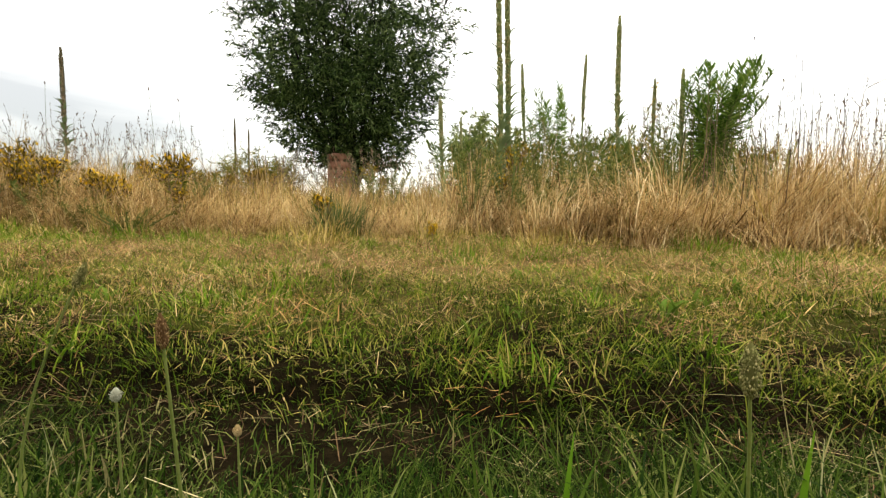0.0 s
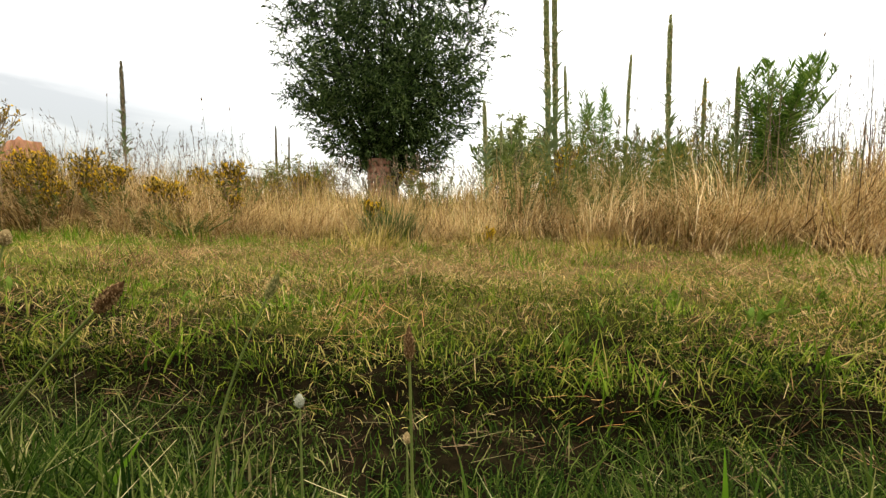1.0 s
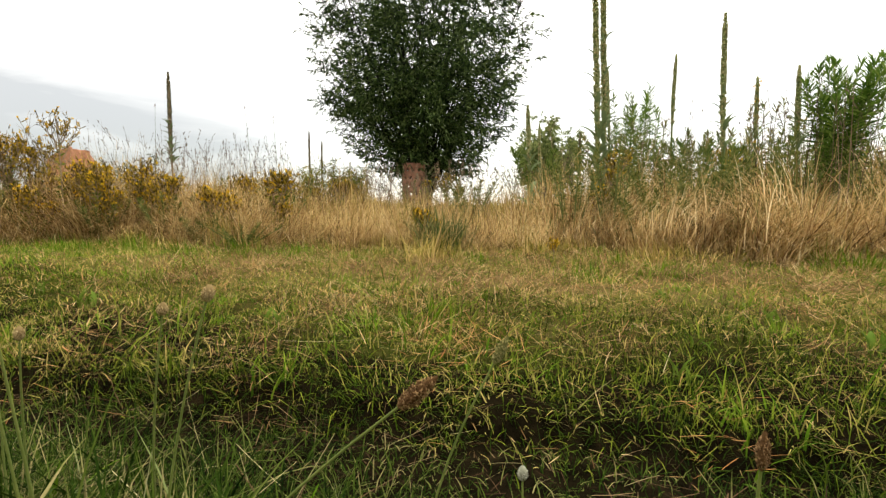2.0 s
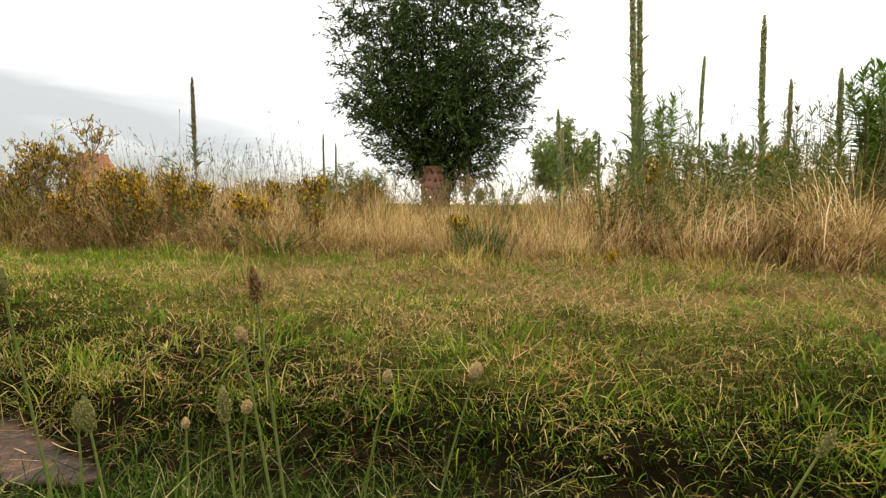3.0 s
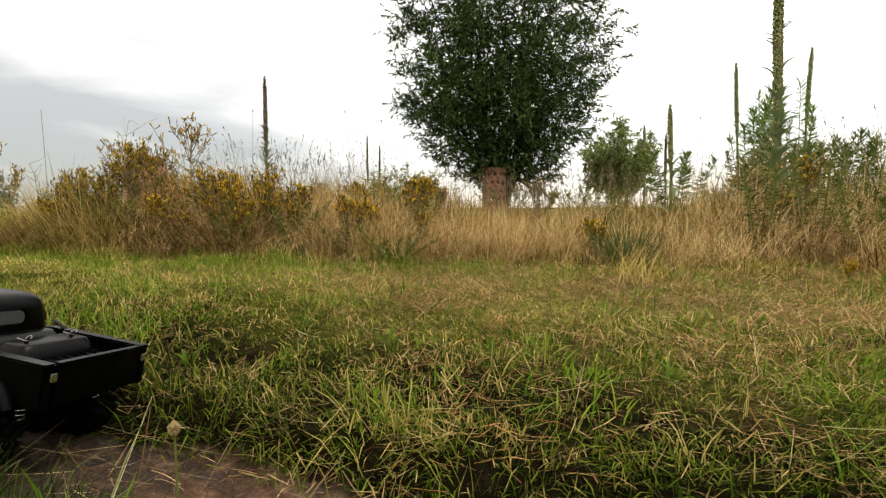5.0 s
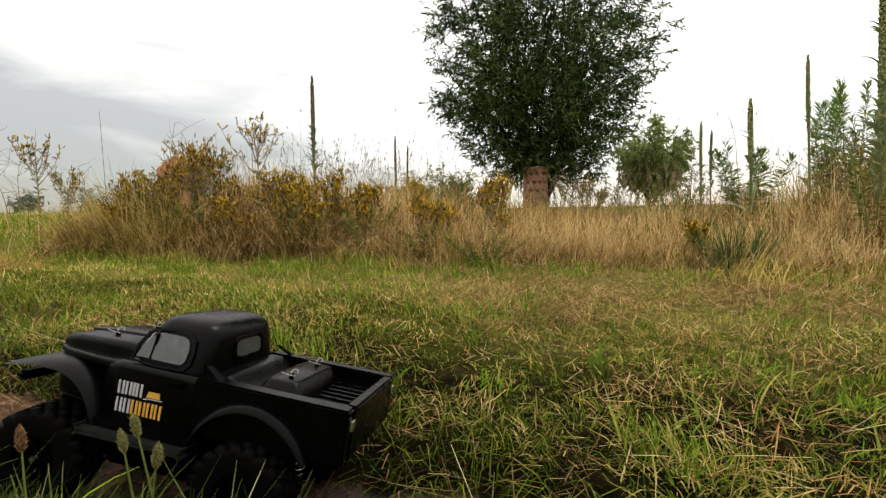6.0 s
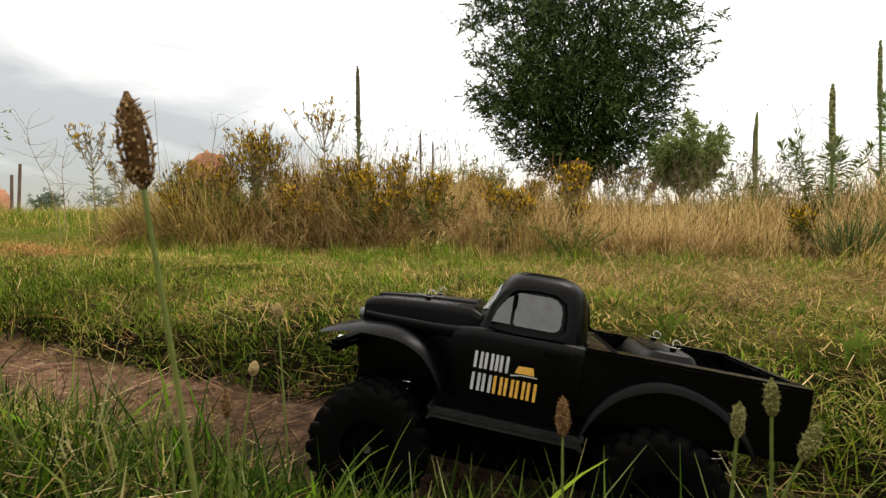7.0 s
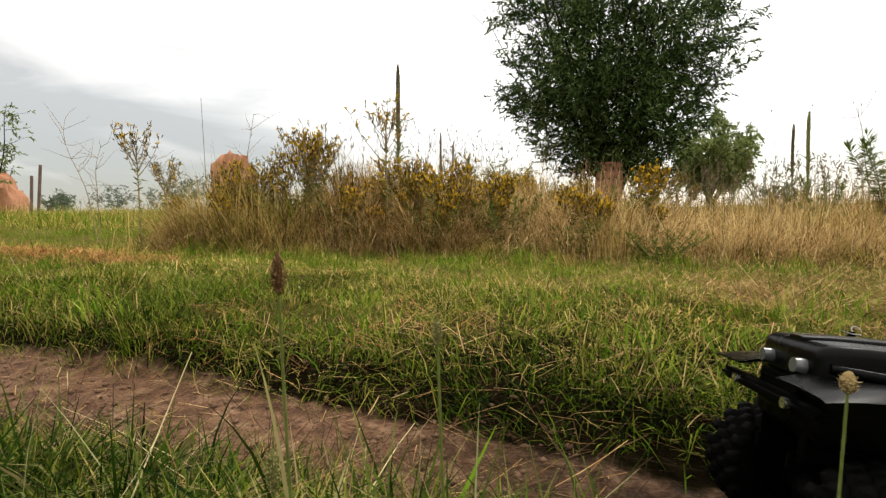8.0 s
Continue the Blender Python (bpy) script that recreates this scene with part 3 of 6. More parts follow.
verge(20000, -4.4, 1.6, lambda x: rut_y(x) + 0.25, lambda x: rut_y(x) + 1.0, 5000, 0.015, 0.035, 0.0014, 0.003, 0.9, M_VERGE_SHADED, "turf", "dense short turf under the mown grass", 0.03, 1, 0.9)
verge(60000, -6.2, 3.0, lambda x: rut_y(x) + 0.55, lambda x: edge_y(x) + 0.25, 2600, 0.022, 0.058, 0.0022, 0.0046, 0.7, M_LAWN, "strip_grass", "mown strip of green and straw grass below the tall growth", 0.040, 2, 1.2)
verge(12000, -4.8, 2.8, lambda x: rut_y(x) + 0.10, lambda x: edge_y(x) + 0.1, 1500, 0.025, 0.075, 0.0010, 0.0022, 1.4, M_THATCH, "straw_thatch", "dry cut straw lying flat between the grass", 0.06, 2, 0.4, 0.2, True)
verge(21000, -4.4, 1.7, lambda x: rut_y(x) + 0.11, lambda x: rut_y(x) + 0.26, 700, 0.035, 0.085, 0.0012, 0.0028, 0.9, M_VERGE_SHADED, "rut_edge_grass", "longer grass hanging over the edge of the rut", 0.022, 2, 1.3, 0.2)
verge(420, -4.4, 1.8, lambda x: rut_y(x) + 0.12, lambda x: rut_y(x) + 0.9, 380, 0.07, 0.20, 0.0010, 0.0019, 1.2, M_PALE, "pale_stalks", "long pale straw stalks lying over the mown grass", 0.06, 4, 0.35, 0.3, True)
verge(1300, -3.8, -1.3, lambda x: near_edge(x), lambda x: rut_y(x) + 0.16, 260, 0.03, 0.08, 0.0009, 0.0019, 1.2, M_THATCH, "straw_litter", "brown straw matted over the near grass and mud", 0.06, 3, 0.3, 0.7, True)
verge(3600, -4.2, -2.2, lambda x: rut_y(x) - 0.24, lambda x: rut_y(x) + 0.24, 420, 0.03, 0.10, 0.0008, 0.0018, 1.2, M_LITTER, "straw_litter", "brown straw trodden into the dry mud", 0.06, 2, 0.3, 0.75, True)
verge(2600, -2.5, 1.4, lambda x: rut_y(x) - 0.20, lambda x: rut_y(x) + 0.20, 520, 0.03, 0.11, 0.0009, 0.0020, 1.2, M_LITTER, "straw_litter", "wet brown straw trodden into the rut", 0.05, 2, 0.3, 0.8, True)
verge(34000, -2.15, 1.2, near_edge, lambda x: rut_y(x) - 0.11, 950, 0.035, 0.095, 0.0012, 0.0030, 0.8, M_NEAR_SHADED, "rut_side_grass", "lush green grass on the near side of the rut, shade in its colour", 0.030, 2, 1.0, 0.12)
verge(9000, -3.0, -1.5, lambda x: near_edge(x) + 0.01, lambda x: rut_y(x) - 0.10, 300, 0.035, 0.085, 0.0016, 0.0038, 0.7, M_NEAR_SHADED, "rut_side_grass", "dense grass on the near side of the rut, shade in its colour", 0.026, 2, 1.0, 0.2)
verge(22000, -3.9, -2.1, near_edge, lambda x: rut_y(x) - 0.10, 620, 0.025, 0.062, 0.0011, 0.0026, 0.8, M_VERGE_SHADED, "rut_side_grass", "short trodden grass on the near side of the rut", 0.028, 2, 1.2, 0.12)
verge(420, -3.6, -1.4, lambda x: near_edge(x) + 0.04, lambda x: rut_y(x) - 0.12, 260, 0.06, 0.12, 0.0022, 0.0046, 0.5, M_NEAR_SHADED, "long_grass_blades", "long single grass blades beside the rut", 0.02, 5, 0.8)
verge(1900, -1.5, 1.2, lambda x: near_edge(x) + 0.06, lambda x: rut_y(x) - 0.10, 340, 0.08, 0.15, 0.0022, 0.0046, 0.55, M_NEAR_SHADED, "long_grass_blades", "long single grass blades beside the rut", 0.02, 5, 0.9)
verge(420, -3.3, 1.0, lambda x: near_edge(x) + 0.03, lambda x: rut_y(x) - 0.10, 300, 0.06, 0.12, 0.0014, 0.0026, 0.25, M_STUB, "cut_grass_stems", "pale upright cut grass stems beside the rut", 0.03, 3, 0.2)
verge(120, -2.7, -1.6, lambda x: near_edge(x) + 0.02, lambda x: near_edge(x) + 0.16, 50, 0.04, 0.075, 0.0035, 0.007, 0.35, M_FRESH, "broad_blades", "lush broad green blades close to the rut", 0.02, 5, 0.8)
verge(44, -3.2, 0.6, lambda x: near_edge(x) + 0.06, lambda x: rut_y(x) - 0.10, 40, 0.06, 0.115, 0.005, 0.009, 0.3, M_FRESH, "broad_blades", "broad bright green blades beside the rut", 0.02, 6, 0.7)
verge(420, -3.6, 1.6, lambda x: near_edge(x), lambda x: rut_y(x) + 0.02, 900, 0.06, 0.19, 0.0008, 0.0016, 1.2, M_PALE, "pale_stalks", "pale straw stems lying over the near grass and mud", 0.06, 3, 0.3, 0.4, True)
verge(4200, -3.6, 3.0, lambda x: edge_y(x) - 1.4, lambda x: edge_y(x) + 0.02, 140, 0.04, 0.10, 0.0018, 0.0038, 1.25, M_DEAD, "dead_grass", "dark brown dead grass lying in patches on the strip", 0.07, 1, 0.3, 0.2, True)
verge(10000, -4.6, 2.4, lambda x: rut_y(x) + 0.18, lambda x: edge_y(x) - 0.05, 170, 0.04, 0.085, 0.0022, 0.0050, 0.5, M_FRESH, "coarse_grass_clumps", "bright green coarse grass clumps on the mown strip", 0.040, 4, 0.8)
verge(5000, -2.9, 2.4, lambda x: rut_y(x) + 0.14, lambda x: rut_y(x) + 1.25, 100, 0.03, 0.085, 0.0012, 0.0026, 1.25, M_THATCH, "straw_thatch", "patches of brown cut straw on the mown grass", 0.07, 2, 0.5, 0.2, True)
verge(4200, -3.4, 2.4, lambda x: rut_y(x) + 0.16, lambda x: edge_y(x) - 0.2, 110, 0.03, 0.08, 0.0012, 0.0026, 1.25, M_RUST, "straw_thatch", "patches of rust-coloured cut straw on the mown grass", 0.07, 2, 0.5, 0.2, True)
verge(13000, -2.2, 3.4, lambda x: edge_y(x) - 0.95, lambda x: edge_y(x) + 0.15, 200, 0.05, 0.13, 0.0016, 0.0032, 1.25, M_THATCH, "mown_straw", "mown straw lying in swathes below the tall grass", 0.10, 1, 0.2, 0.2, True)
verge(16000, -1.8, 3.2, lambda x: edge_y(x) - 1.35, lambda x: edge_y(x) + 0.05, 170, 0.05, 0.12, 0.0015, 0.0030, 1.25, M_THATCH, "mown_straw", "golden mown straw matted over the strip", 0.11, 1, 0.2, 0.2, True)
verge(5000, -5.6, -4.2, lambda x: np.interp(x, [-5.6, -4.2], [2.5, 2.3]), lambda x: np.interp(x, [-5.6, -4.2], [2.9, 2.55]), 60, 0.05, 0.11, 0.002, 0.004, 1.25, M_RUST, "mown_straw", "rust-coloured mown straw at the open end of the strip", 0.10, 1, 0.2, 0.2, True)
verge(20000, -8.0, -2.4, lambda x: edge_y(x) - 0.95, lambda x: edge_y(x) + 0.05, 170, 0.03, 0.07, 0.0026, 0.0055, 0.6, M_FRESH, "fresh_grass", "fresh bright green grass at the open end of the strip", 0.06, 1, 0.8)
verge(15000, -2.6, 2.6, lambda x: edge_y(x) - 0.75, lambda x: edge_y(x) + 0.02, 90, 0.03, 0.065, 0.0024, 0.0050, 0.6, M_FRESH, "fresh_grass", "patches of fresh green grass along the foot of the dry growth", 0.085, 1, 0.9)
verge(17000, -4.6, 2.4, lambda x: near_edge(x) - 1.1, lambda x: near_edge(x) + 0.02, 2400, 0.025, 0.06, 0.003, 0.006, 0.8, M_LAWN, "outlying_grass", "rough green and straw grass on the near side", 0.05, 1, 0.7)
verge(14000, -4.5, -2.1, lambda x: rut_y(x) + 0.15, lambda x: rut_y(x) + 0.75, 420, 0.022, 0.06, 0.0012, 0.0028, 0.75, M_LAWN, "mown_grass", "yellowing mown grass beside the dry rut", 0.032, 2, 1.3)
verge(12000, -7.0, 4.5, lambda x: near_edge(x) - 3.2, lambda x: near_edge(x) + 0.02, 2600, 0.04, 0.085, 0.007, 0.013, 0.6, M_LAWN, "outlying_grass", "rough green and straw grass on an added, unseen rise behind", 0.09, 1, 0.5)
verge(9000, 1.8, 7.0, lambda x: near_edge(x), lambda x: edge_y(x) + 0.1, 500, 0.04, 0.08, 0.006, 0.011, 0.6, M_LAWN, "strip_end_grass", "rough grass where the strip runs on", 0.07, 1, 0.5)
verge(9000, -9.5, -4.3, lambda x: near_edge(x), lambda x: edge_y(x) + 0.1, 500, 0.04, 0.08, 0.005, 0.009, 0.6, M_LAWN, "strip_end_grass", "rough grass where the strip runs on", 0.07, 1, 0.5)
verge(4500, -17, -6.4, lambda x: np.interp(x, [-17, -6.4], [6.6, 4.9]), lambda x: np.interp(x, [-17, -6.4], [9.0, 6.8]), 260, 0.12, 0.34, 0.006, 0.014, 0.5, M_FRESH, "field_grass", "rank green grass in tufts on the field", 0.16, 2, 0.9)
verge(3000, -17, -6.4, lambda x: np.interp(x, [-17, -6.4], [6.6, 4.9]), lambda x: np.interp(x, [-17, -6.4], [9.0, 6.8]), 160, 0.14, 0.38, 0.005, 0.011, 0.5, M_HUMMOCK, "field_grass", "rank straw-coloured grass in tufts on the field", 0.14, 2, 0.9)
verge(12000, -24, -4.6, lambda x: np.interp(x, [-24, -4.6], [9, 4.2]), lambda x: np.interp(x, [-24, -8, -4.6], [22, 13, 8]), 1500, 0.10, 0.30, 0.008, 0.02, 0.45, M_HUMMOCK, "field_grass", "rough green field grass further off", 0.2, 1, 0.6)


def tall_height(x, y):
    d = y - edge_y(x)
    h = np.interp(d, [-0.25, -0.05, 0.2, 0.65, 2.5, 4], [0.08, 0.17, 0.37, 0.56, 0.60, 0.5])
    # light low straw in front of the willow, higher growth to both sides
    f = np.interp(x, [-3.6, -2.7, -1.9, -1.5, -0.3, 0.15, 0.9], [1.12, 1.10, 0.88, 0.50, 0.52, 0.95, 1.12])
    h = h * (f + (np.maximum(f, 0.58) - f) * np.interp(d, [1.2, 2.4], [0, 1]))
    return h * np.clip(0.95 + 0.42 * wobble(x, y, 2.6, 31) + 0.30 * wobble(x, y, 6.5, 33), 0.35, 1.6) * np.interp(x, [-5.4, -5.0, -4.5], [0.25, 0.5, 0.95])


def tall(n, x0, x1, d0, d1, tufts, material, name, label, wmin=0.002, wmax=0.0062, lean=0.25, bend=0.6, scale=1.0, spread=0.06, segs=3):
    """Tall grass in tufts, each with its own height, lean and side to lean to."""
    cx = U(x0, x1, tufts)
    cy = edge_y(cx) + d0 + (d1 - d0) * U(0, 1, tufts)
    pick = rng.integers(0, tufts, n)
    side, tip, size_ = U(0, 2 * np.pi, tufts)[pick], (0.95 * U(0.0, 1.0, tufts) ** 1.6)[pick], U(0.55, 1.35, tufts)[pick]
    x, y = cx[pick] + rng.normal(0, spread, n), cy[pick] + rng.normal(0, spread, n)
    keep = y > edge_y(x) - 0.12 + 0.16 * wobble(x, 0 * x, 2.4, 35)
    x, y, side, tip, size_ = x[keep], y[keep], side[keep], tip[keep], size_[keep]
    m = len(x)
    h = tall_height(x, y) * U(0.5, 1.1, m) * size_ * scale
    v, f = blades(on_ground(x, y, -0.01), h, U(wmin, wmax, m), side + rng.normal(0, 0.55, m), np.abs(tip * 0.7 + rng.normal(0, lean, m)), np.abs(tip + rng.normal(bend * 0.6, 0.4, m)), segs)
    return stuff(name, v, f, material, label, "grass")


tall(12500, -5.0, 3.9, 0.0, 1.1, 270, M_DRY, "tall_dry_grass", "tall straw-coloured dry grass in leaning tufts", 0.0030, 0.0070, 0.30, 0.7)
tall(11000, 0.3, 3.9, -0.03, 0.6, 330, M_STRAW, "straw_stems", "pale stiff straw stems standing and leaning together", 0.0034, 0.0066, 0.58, 0.35, 0.84, 0.09, 2)
tall(7000, -4.8, 0.3, -0.03, 0.8, 240, M_STRAW, "straw_stems", "pale stiff straw stems standing and leaning together", 0.0030, 0.0056, 0.50, 0.3, 0.9, 0.08, 2)
tall(16000, -5.2, 5.0, 0.9, 3.6, 520, M_DRY, "back_dry_grass", "tall dry grass on the bank behind", 0.004, 0.007, 0.25, 0.5, 1.0, 0.11, 2)
tall(10000, -4.6, 3.6, 0.05, 2.5, 160, M_HUMMOCK, "green_undergrowth", "green leafy undergrowth among the dry grass", 0.004, 0.009, 0.4, 0.8, 0.85)
tall(3500, 0.0, 2.4, 0.3, 2.5, 80, M_WEED, "green_weed_growth", "fresh green growth below the mulleins", 0.005, 0.012, 0.4, 0.7, 1.0)
tall(14000, -12, 14, 3.4, 9.0, 600, M_DRY, "far_dry_grass", "dry grass on the rise further off", 0.008, 0.014, 0.3, 0.5, 0.8, 0.25, 1)

# rougher tufts where the mown strip runs into the tall growth
verge(5200, -5.2, 3.4, lambda x: edge_y(x) - 0.30, lambda x: edge_y(x) + 0.15, 75, 0.07, 0.17, 0.003, 0.006, 0.4, M_HUMMOCK, "edge_tufts", "rough olive tufts along the edge of the mown strip", 0.05, 3, 0.9)
verge(2600, -5.2, 3.0, lambda x: edge_y(x) - 0.40, lambda x: edge_y(x) + 0.05, 45, 0.06, 0.13, 0.003, 0.006, 0.4, M_FRESH, "edge_tufts", "fresh green tufts along the edge of the mown strip", 0.05, 3, 0.8)

# straws that drape forward over the mown strip
n = 7500
x = U(-4.9, 3.8, n) + 0.08 * np.sin(np.arange(n))
y = edge_y(x) + 0.14 * wobble(x, 0 * x, 2.4, 35) + np.abs(rng.normal(0.02, 0.18, n))
lump = np.clip(0.75 + 0.5 * wobble(x, y, 5.0, 41), 0.2, 1.5)
v, f = blades(on_ground(x, y, -0.01), tall_height(x, y) * U(0.6, 1.2, n) * lump, U(0.002, 0.0055, n), rng.normal(-np.pi / 2, 0.9, n), U(0.1, 0.7, n), U(0.6, 1.7, n), 3)
stuff("draped_straw", v, f, M_DRY, "dry straw draped over the edge of the mown strip", "grass")

# a tangle of curled straws caught at all heights in the dry growth
n = 19000
x = U(-4.9, 3.8, n)
y = edge_y(x) + np.abs(rng.normal(0.12, 0.30, n))
held = U(0.02, 0.85, n) ** 1.2 * tall_height(x, y)
keep = wobble(x, y, 3.3, 43) > -0.45
x, y, held = x[keep], y[keep], held[keep]
n = len(x)
swirl = 2.6 * wobble(x, y, 2.2, 47)
v, f = blades(on_ground(x, y) + np.stack([0 * x, 0 * x, held], -1), U(0.08, 0.28, n), U(0.0016, 0.0038, n), swirl + rng.normal(0, 0.9, n), U(0.5, 1.5, n), U(-0.9, 1.3, n), 2, 0.3)
stuff("tangled_straw", v, f, M_DRY, "tangled curling straw caught in the dry growth", "grass")

# bowed straws in swirling bunches over the western stretch and below the mulleins
for n, xa, xb, mat_, lab in ((7000, -4.3, -1.9, M_DRY, "curling straw bunched over the western bank"), (3600, 0.1, 2.6, M_STRAW, "pale curling straw bunched below the mulleins")):
    bunch = n // 60
    cx = U(xa, xb, bunch)
    cy = edge_y(cx) + U(0.0, 0.75, bunch)
    pick = rng.integers(0, bunch, n)
    x, y = cx[pick] + rng.normal(0, 0.07, n), cy[pick] + rng.normal(0, 0.06, n)
    held = (U(0.0, 0.75, bunch)[pick] + rng.normal(0, 0.08, n)).clip(0.02, 0.9) * tall_height(x, y)
    v, f = blades(on_ground(x, y) + np.stack([0 * x, 0 * x, held], -1), U(0.12, 0.34, n), U(0.0018, 0.0040, n), U(0, 2 * np.pi, bunch)[pick] + rng.normal(0, 0.45, n), U(0.2, 1.3, bunch)[pick] + rng.normal(0, 0.15, n), U(0.4, 2.2, n), 3, 0.3)
    stuff("curling_straw", v, f, mat_, lab, "grass")

# broken and bent straws lying through the tall grass at all angles
tall(5000, -4.8, 3.9, 0.0, 0.9, 420, M_DRY, "bent_straw", "broken pale straws leaning every way through the grass", 0.002, 0.004, 0.75, 0.3, 0.95, 0.10, 2)

# dark stiff stalks standing through the dry grass
x, y, az = scatter(420, 1.2, 5.2, lambda x: edge_y(x) + 0.15, lambda x: edge_y(x) + 2.2, 120, 0.2)
n = len(x)
v, f = blades(on_ground(x, y, -0.01), U(0.65, 1.0, n), U(0.0045, 0.0075, n), az, np.abs(rng.normal(0.04, 0.10, n)), rng.normal(0.05, 0.15, n), 4, 0.45)
stuff("dark_stalks", v, f, M_STALK, "dark brown dead stalks above the dry grass", "grass")

# thin flowering culms that stand above the dry grass against the sky
x, y, az = scatter(1500, -4.4, 5.5, lambda x: edge_y(x) + 0.4, lambda x: edge_y(x) + 3.0, 170, 0.16)
n = len(x)
hc = U(0.55, 1.0, n) * np.interp(x, [-4.4, -2.6, -1.7, 0.2, 0.9, 2.0, 3.4], [1.05, 0.95, 0.55, 0.62, 0.95, 1.0, 1.1])
lean_, bend_ = np.abs(rng.normal(0.05, 0.12, n)), np.abs(rng.normal(0.25, 0.2, n))
cb = on_ground(x, y, -0.01)
v1, f1 = blades(cb, hc, U(0.0022, 0.004, n), az, lean_, bend_, 5, 0.5)
tips = v1.reshape(n, 12, 3)[:, 10:].mean(1)
down = v1.reshape(n, 12, 3)[:, 6:8].mean(1) - tips
sb = np.repeat(tips, 7, 0) + np.repeat(down, 7, 0) * U(0, 0.5, n * 7)[:, None]
v2, f2 = leaves(sb, -np.repeat(down, 7, 0) + rng.normal(0, 0.09, (n * 7, 3)), U(0.02, 0.05, n * 7), U(0.004, 0.008, n * 7))
stuff("flowering_grass", *join((v1, f1), (v2, f2)), M_CULM, "thin dry flowering grass stems with small seed heads", "grass")


def sedge_tuft(x, y, h, n, label):
    ob = thing("grass_tuft", label, "grass tuft", (x, y, float(height(x, y))))
    bx, by = rng.normal(0, 0.06, n), rng.normal(0, 0.05, n)
    v, f = blades(np.stack([bx, by, np.full(n, -0.01)], -1), U(0.6, 1.1, n) * h, U(0.003, 0.006, n), np.arctan2(by, bx) + rng.normal(0, 0.5, n), np.abs(rng.normal(0.15, 0.2, n)), np.abs(rng.normal(0.6, 0.3, n)), 4)
    small(part("blade_clump", mesh_from("blades", v, f, M_SEDGE), None, ob))
    return ob


sedge_tuft(-0.66, 2.93, 0.30, 200, "blue-green sedge tuft at the foot of dry grass")
sedge_tuft(-0.60, 3.02, 0.26, 110, "blue-green sedge tuft at the foot of dry grass")

# the overgrown hummock at the open end of the bank
for hx, hy, hh, hn, mat_, lab in ((-4.75, 3.66, 0.72, 3400, M_HUMMOCK, "large green and straw grass hummock"), (-4.36, 3.50, 0.62, 3400, M_HUMMOCK, "green and straw grass hummock"), (-4.02, 3.46, 0.60, 2600, M_HUMMOCK, "olive and straw grass hummock below ragworts"), (-5.08, 3.85, 0.42, 1300, M_DRY, "low straw grass hummock")):
    ob = thing("grass_hummock", lab, "grass hummock", (hx, hy, float(height(hx, hy))))
    bx, by = rng.normal(0, 0.2, hn), rng.normal(0, 0.18, hn)
    v, f = blades(np.stack([bx, by, np.full(hn, -0.02)], -1), U(0.25, 1.2, hn) * hh * np.exp(-(bx ** 2 + by ** 2) / 0.16), U(0.004, 0.007, hn), np.arctan2(by, bx) + rng.normal(0, 1.1, hn), np.abs(rng.normal(0.25, 0.4, hn)), np.abs(rng.normal(1.3, 0.9, hn)), 4)
    cut_ = int(0.65 * hn)
    per_v, per_f = len(v) // hn, len(f) // hn
    small(part("green_clump", mesh_from("green_clump", v[:cut_ * per_v], f[:cut_ * per_f], mat_), None, ob))
    small(part("straw_clump", mesh_from("straw_clump", v[cut_ * per_v:], f[cut_ * per_f:] - cut_ * per_v, M_DRY), None, ob, "dry straw blades"))

# ---- trees ----
rng = np.random.default_rng(12)
U = rng.uniform


def limb(p, d, length, steps, wander, up):
    """A wandering limb from p in direction d."""
    pts = [np.array(p, float)]
    d = np.array(d, float)
    for _ in range(steps):
        d = d + rng.normal(0, wander, 3) + np.array([0, 0, up])
        d /= np.linalg.norm(d)
        pts.append(pts[-1] + d * length / steps)
    return np.array(pts)


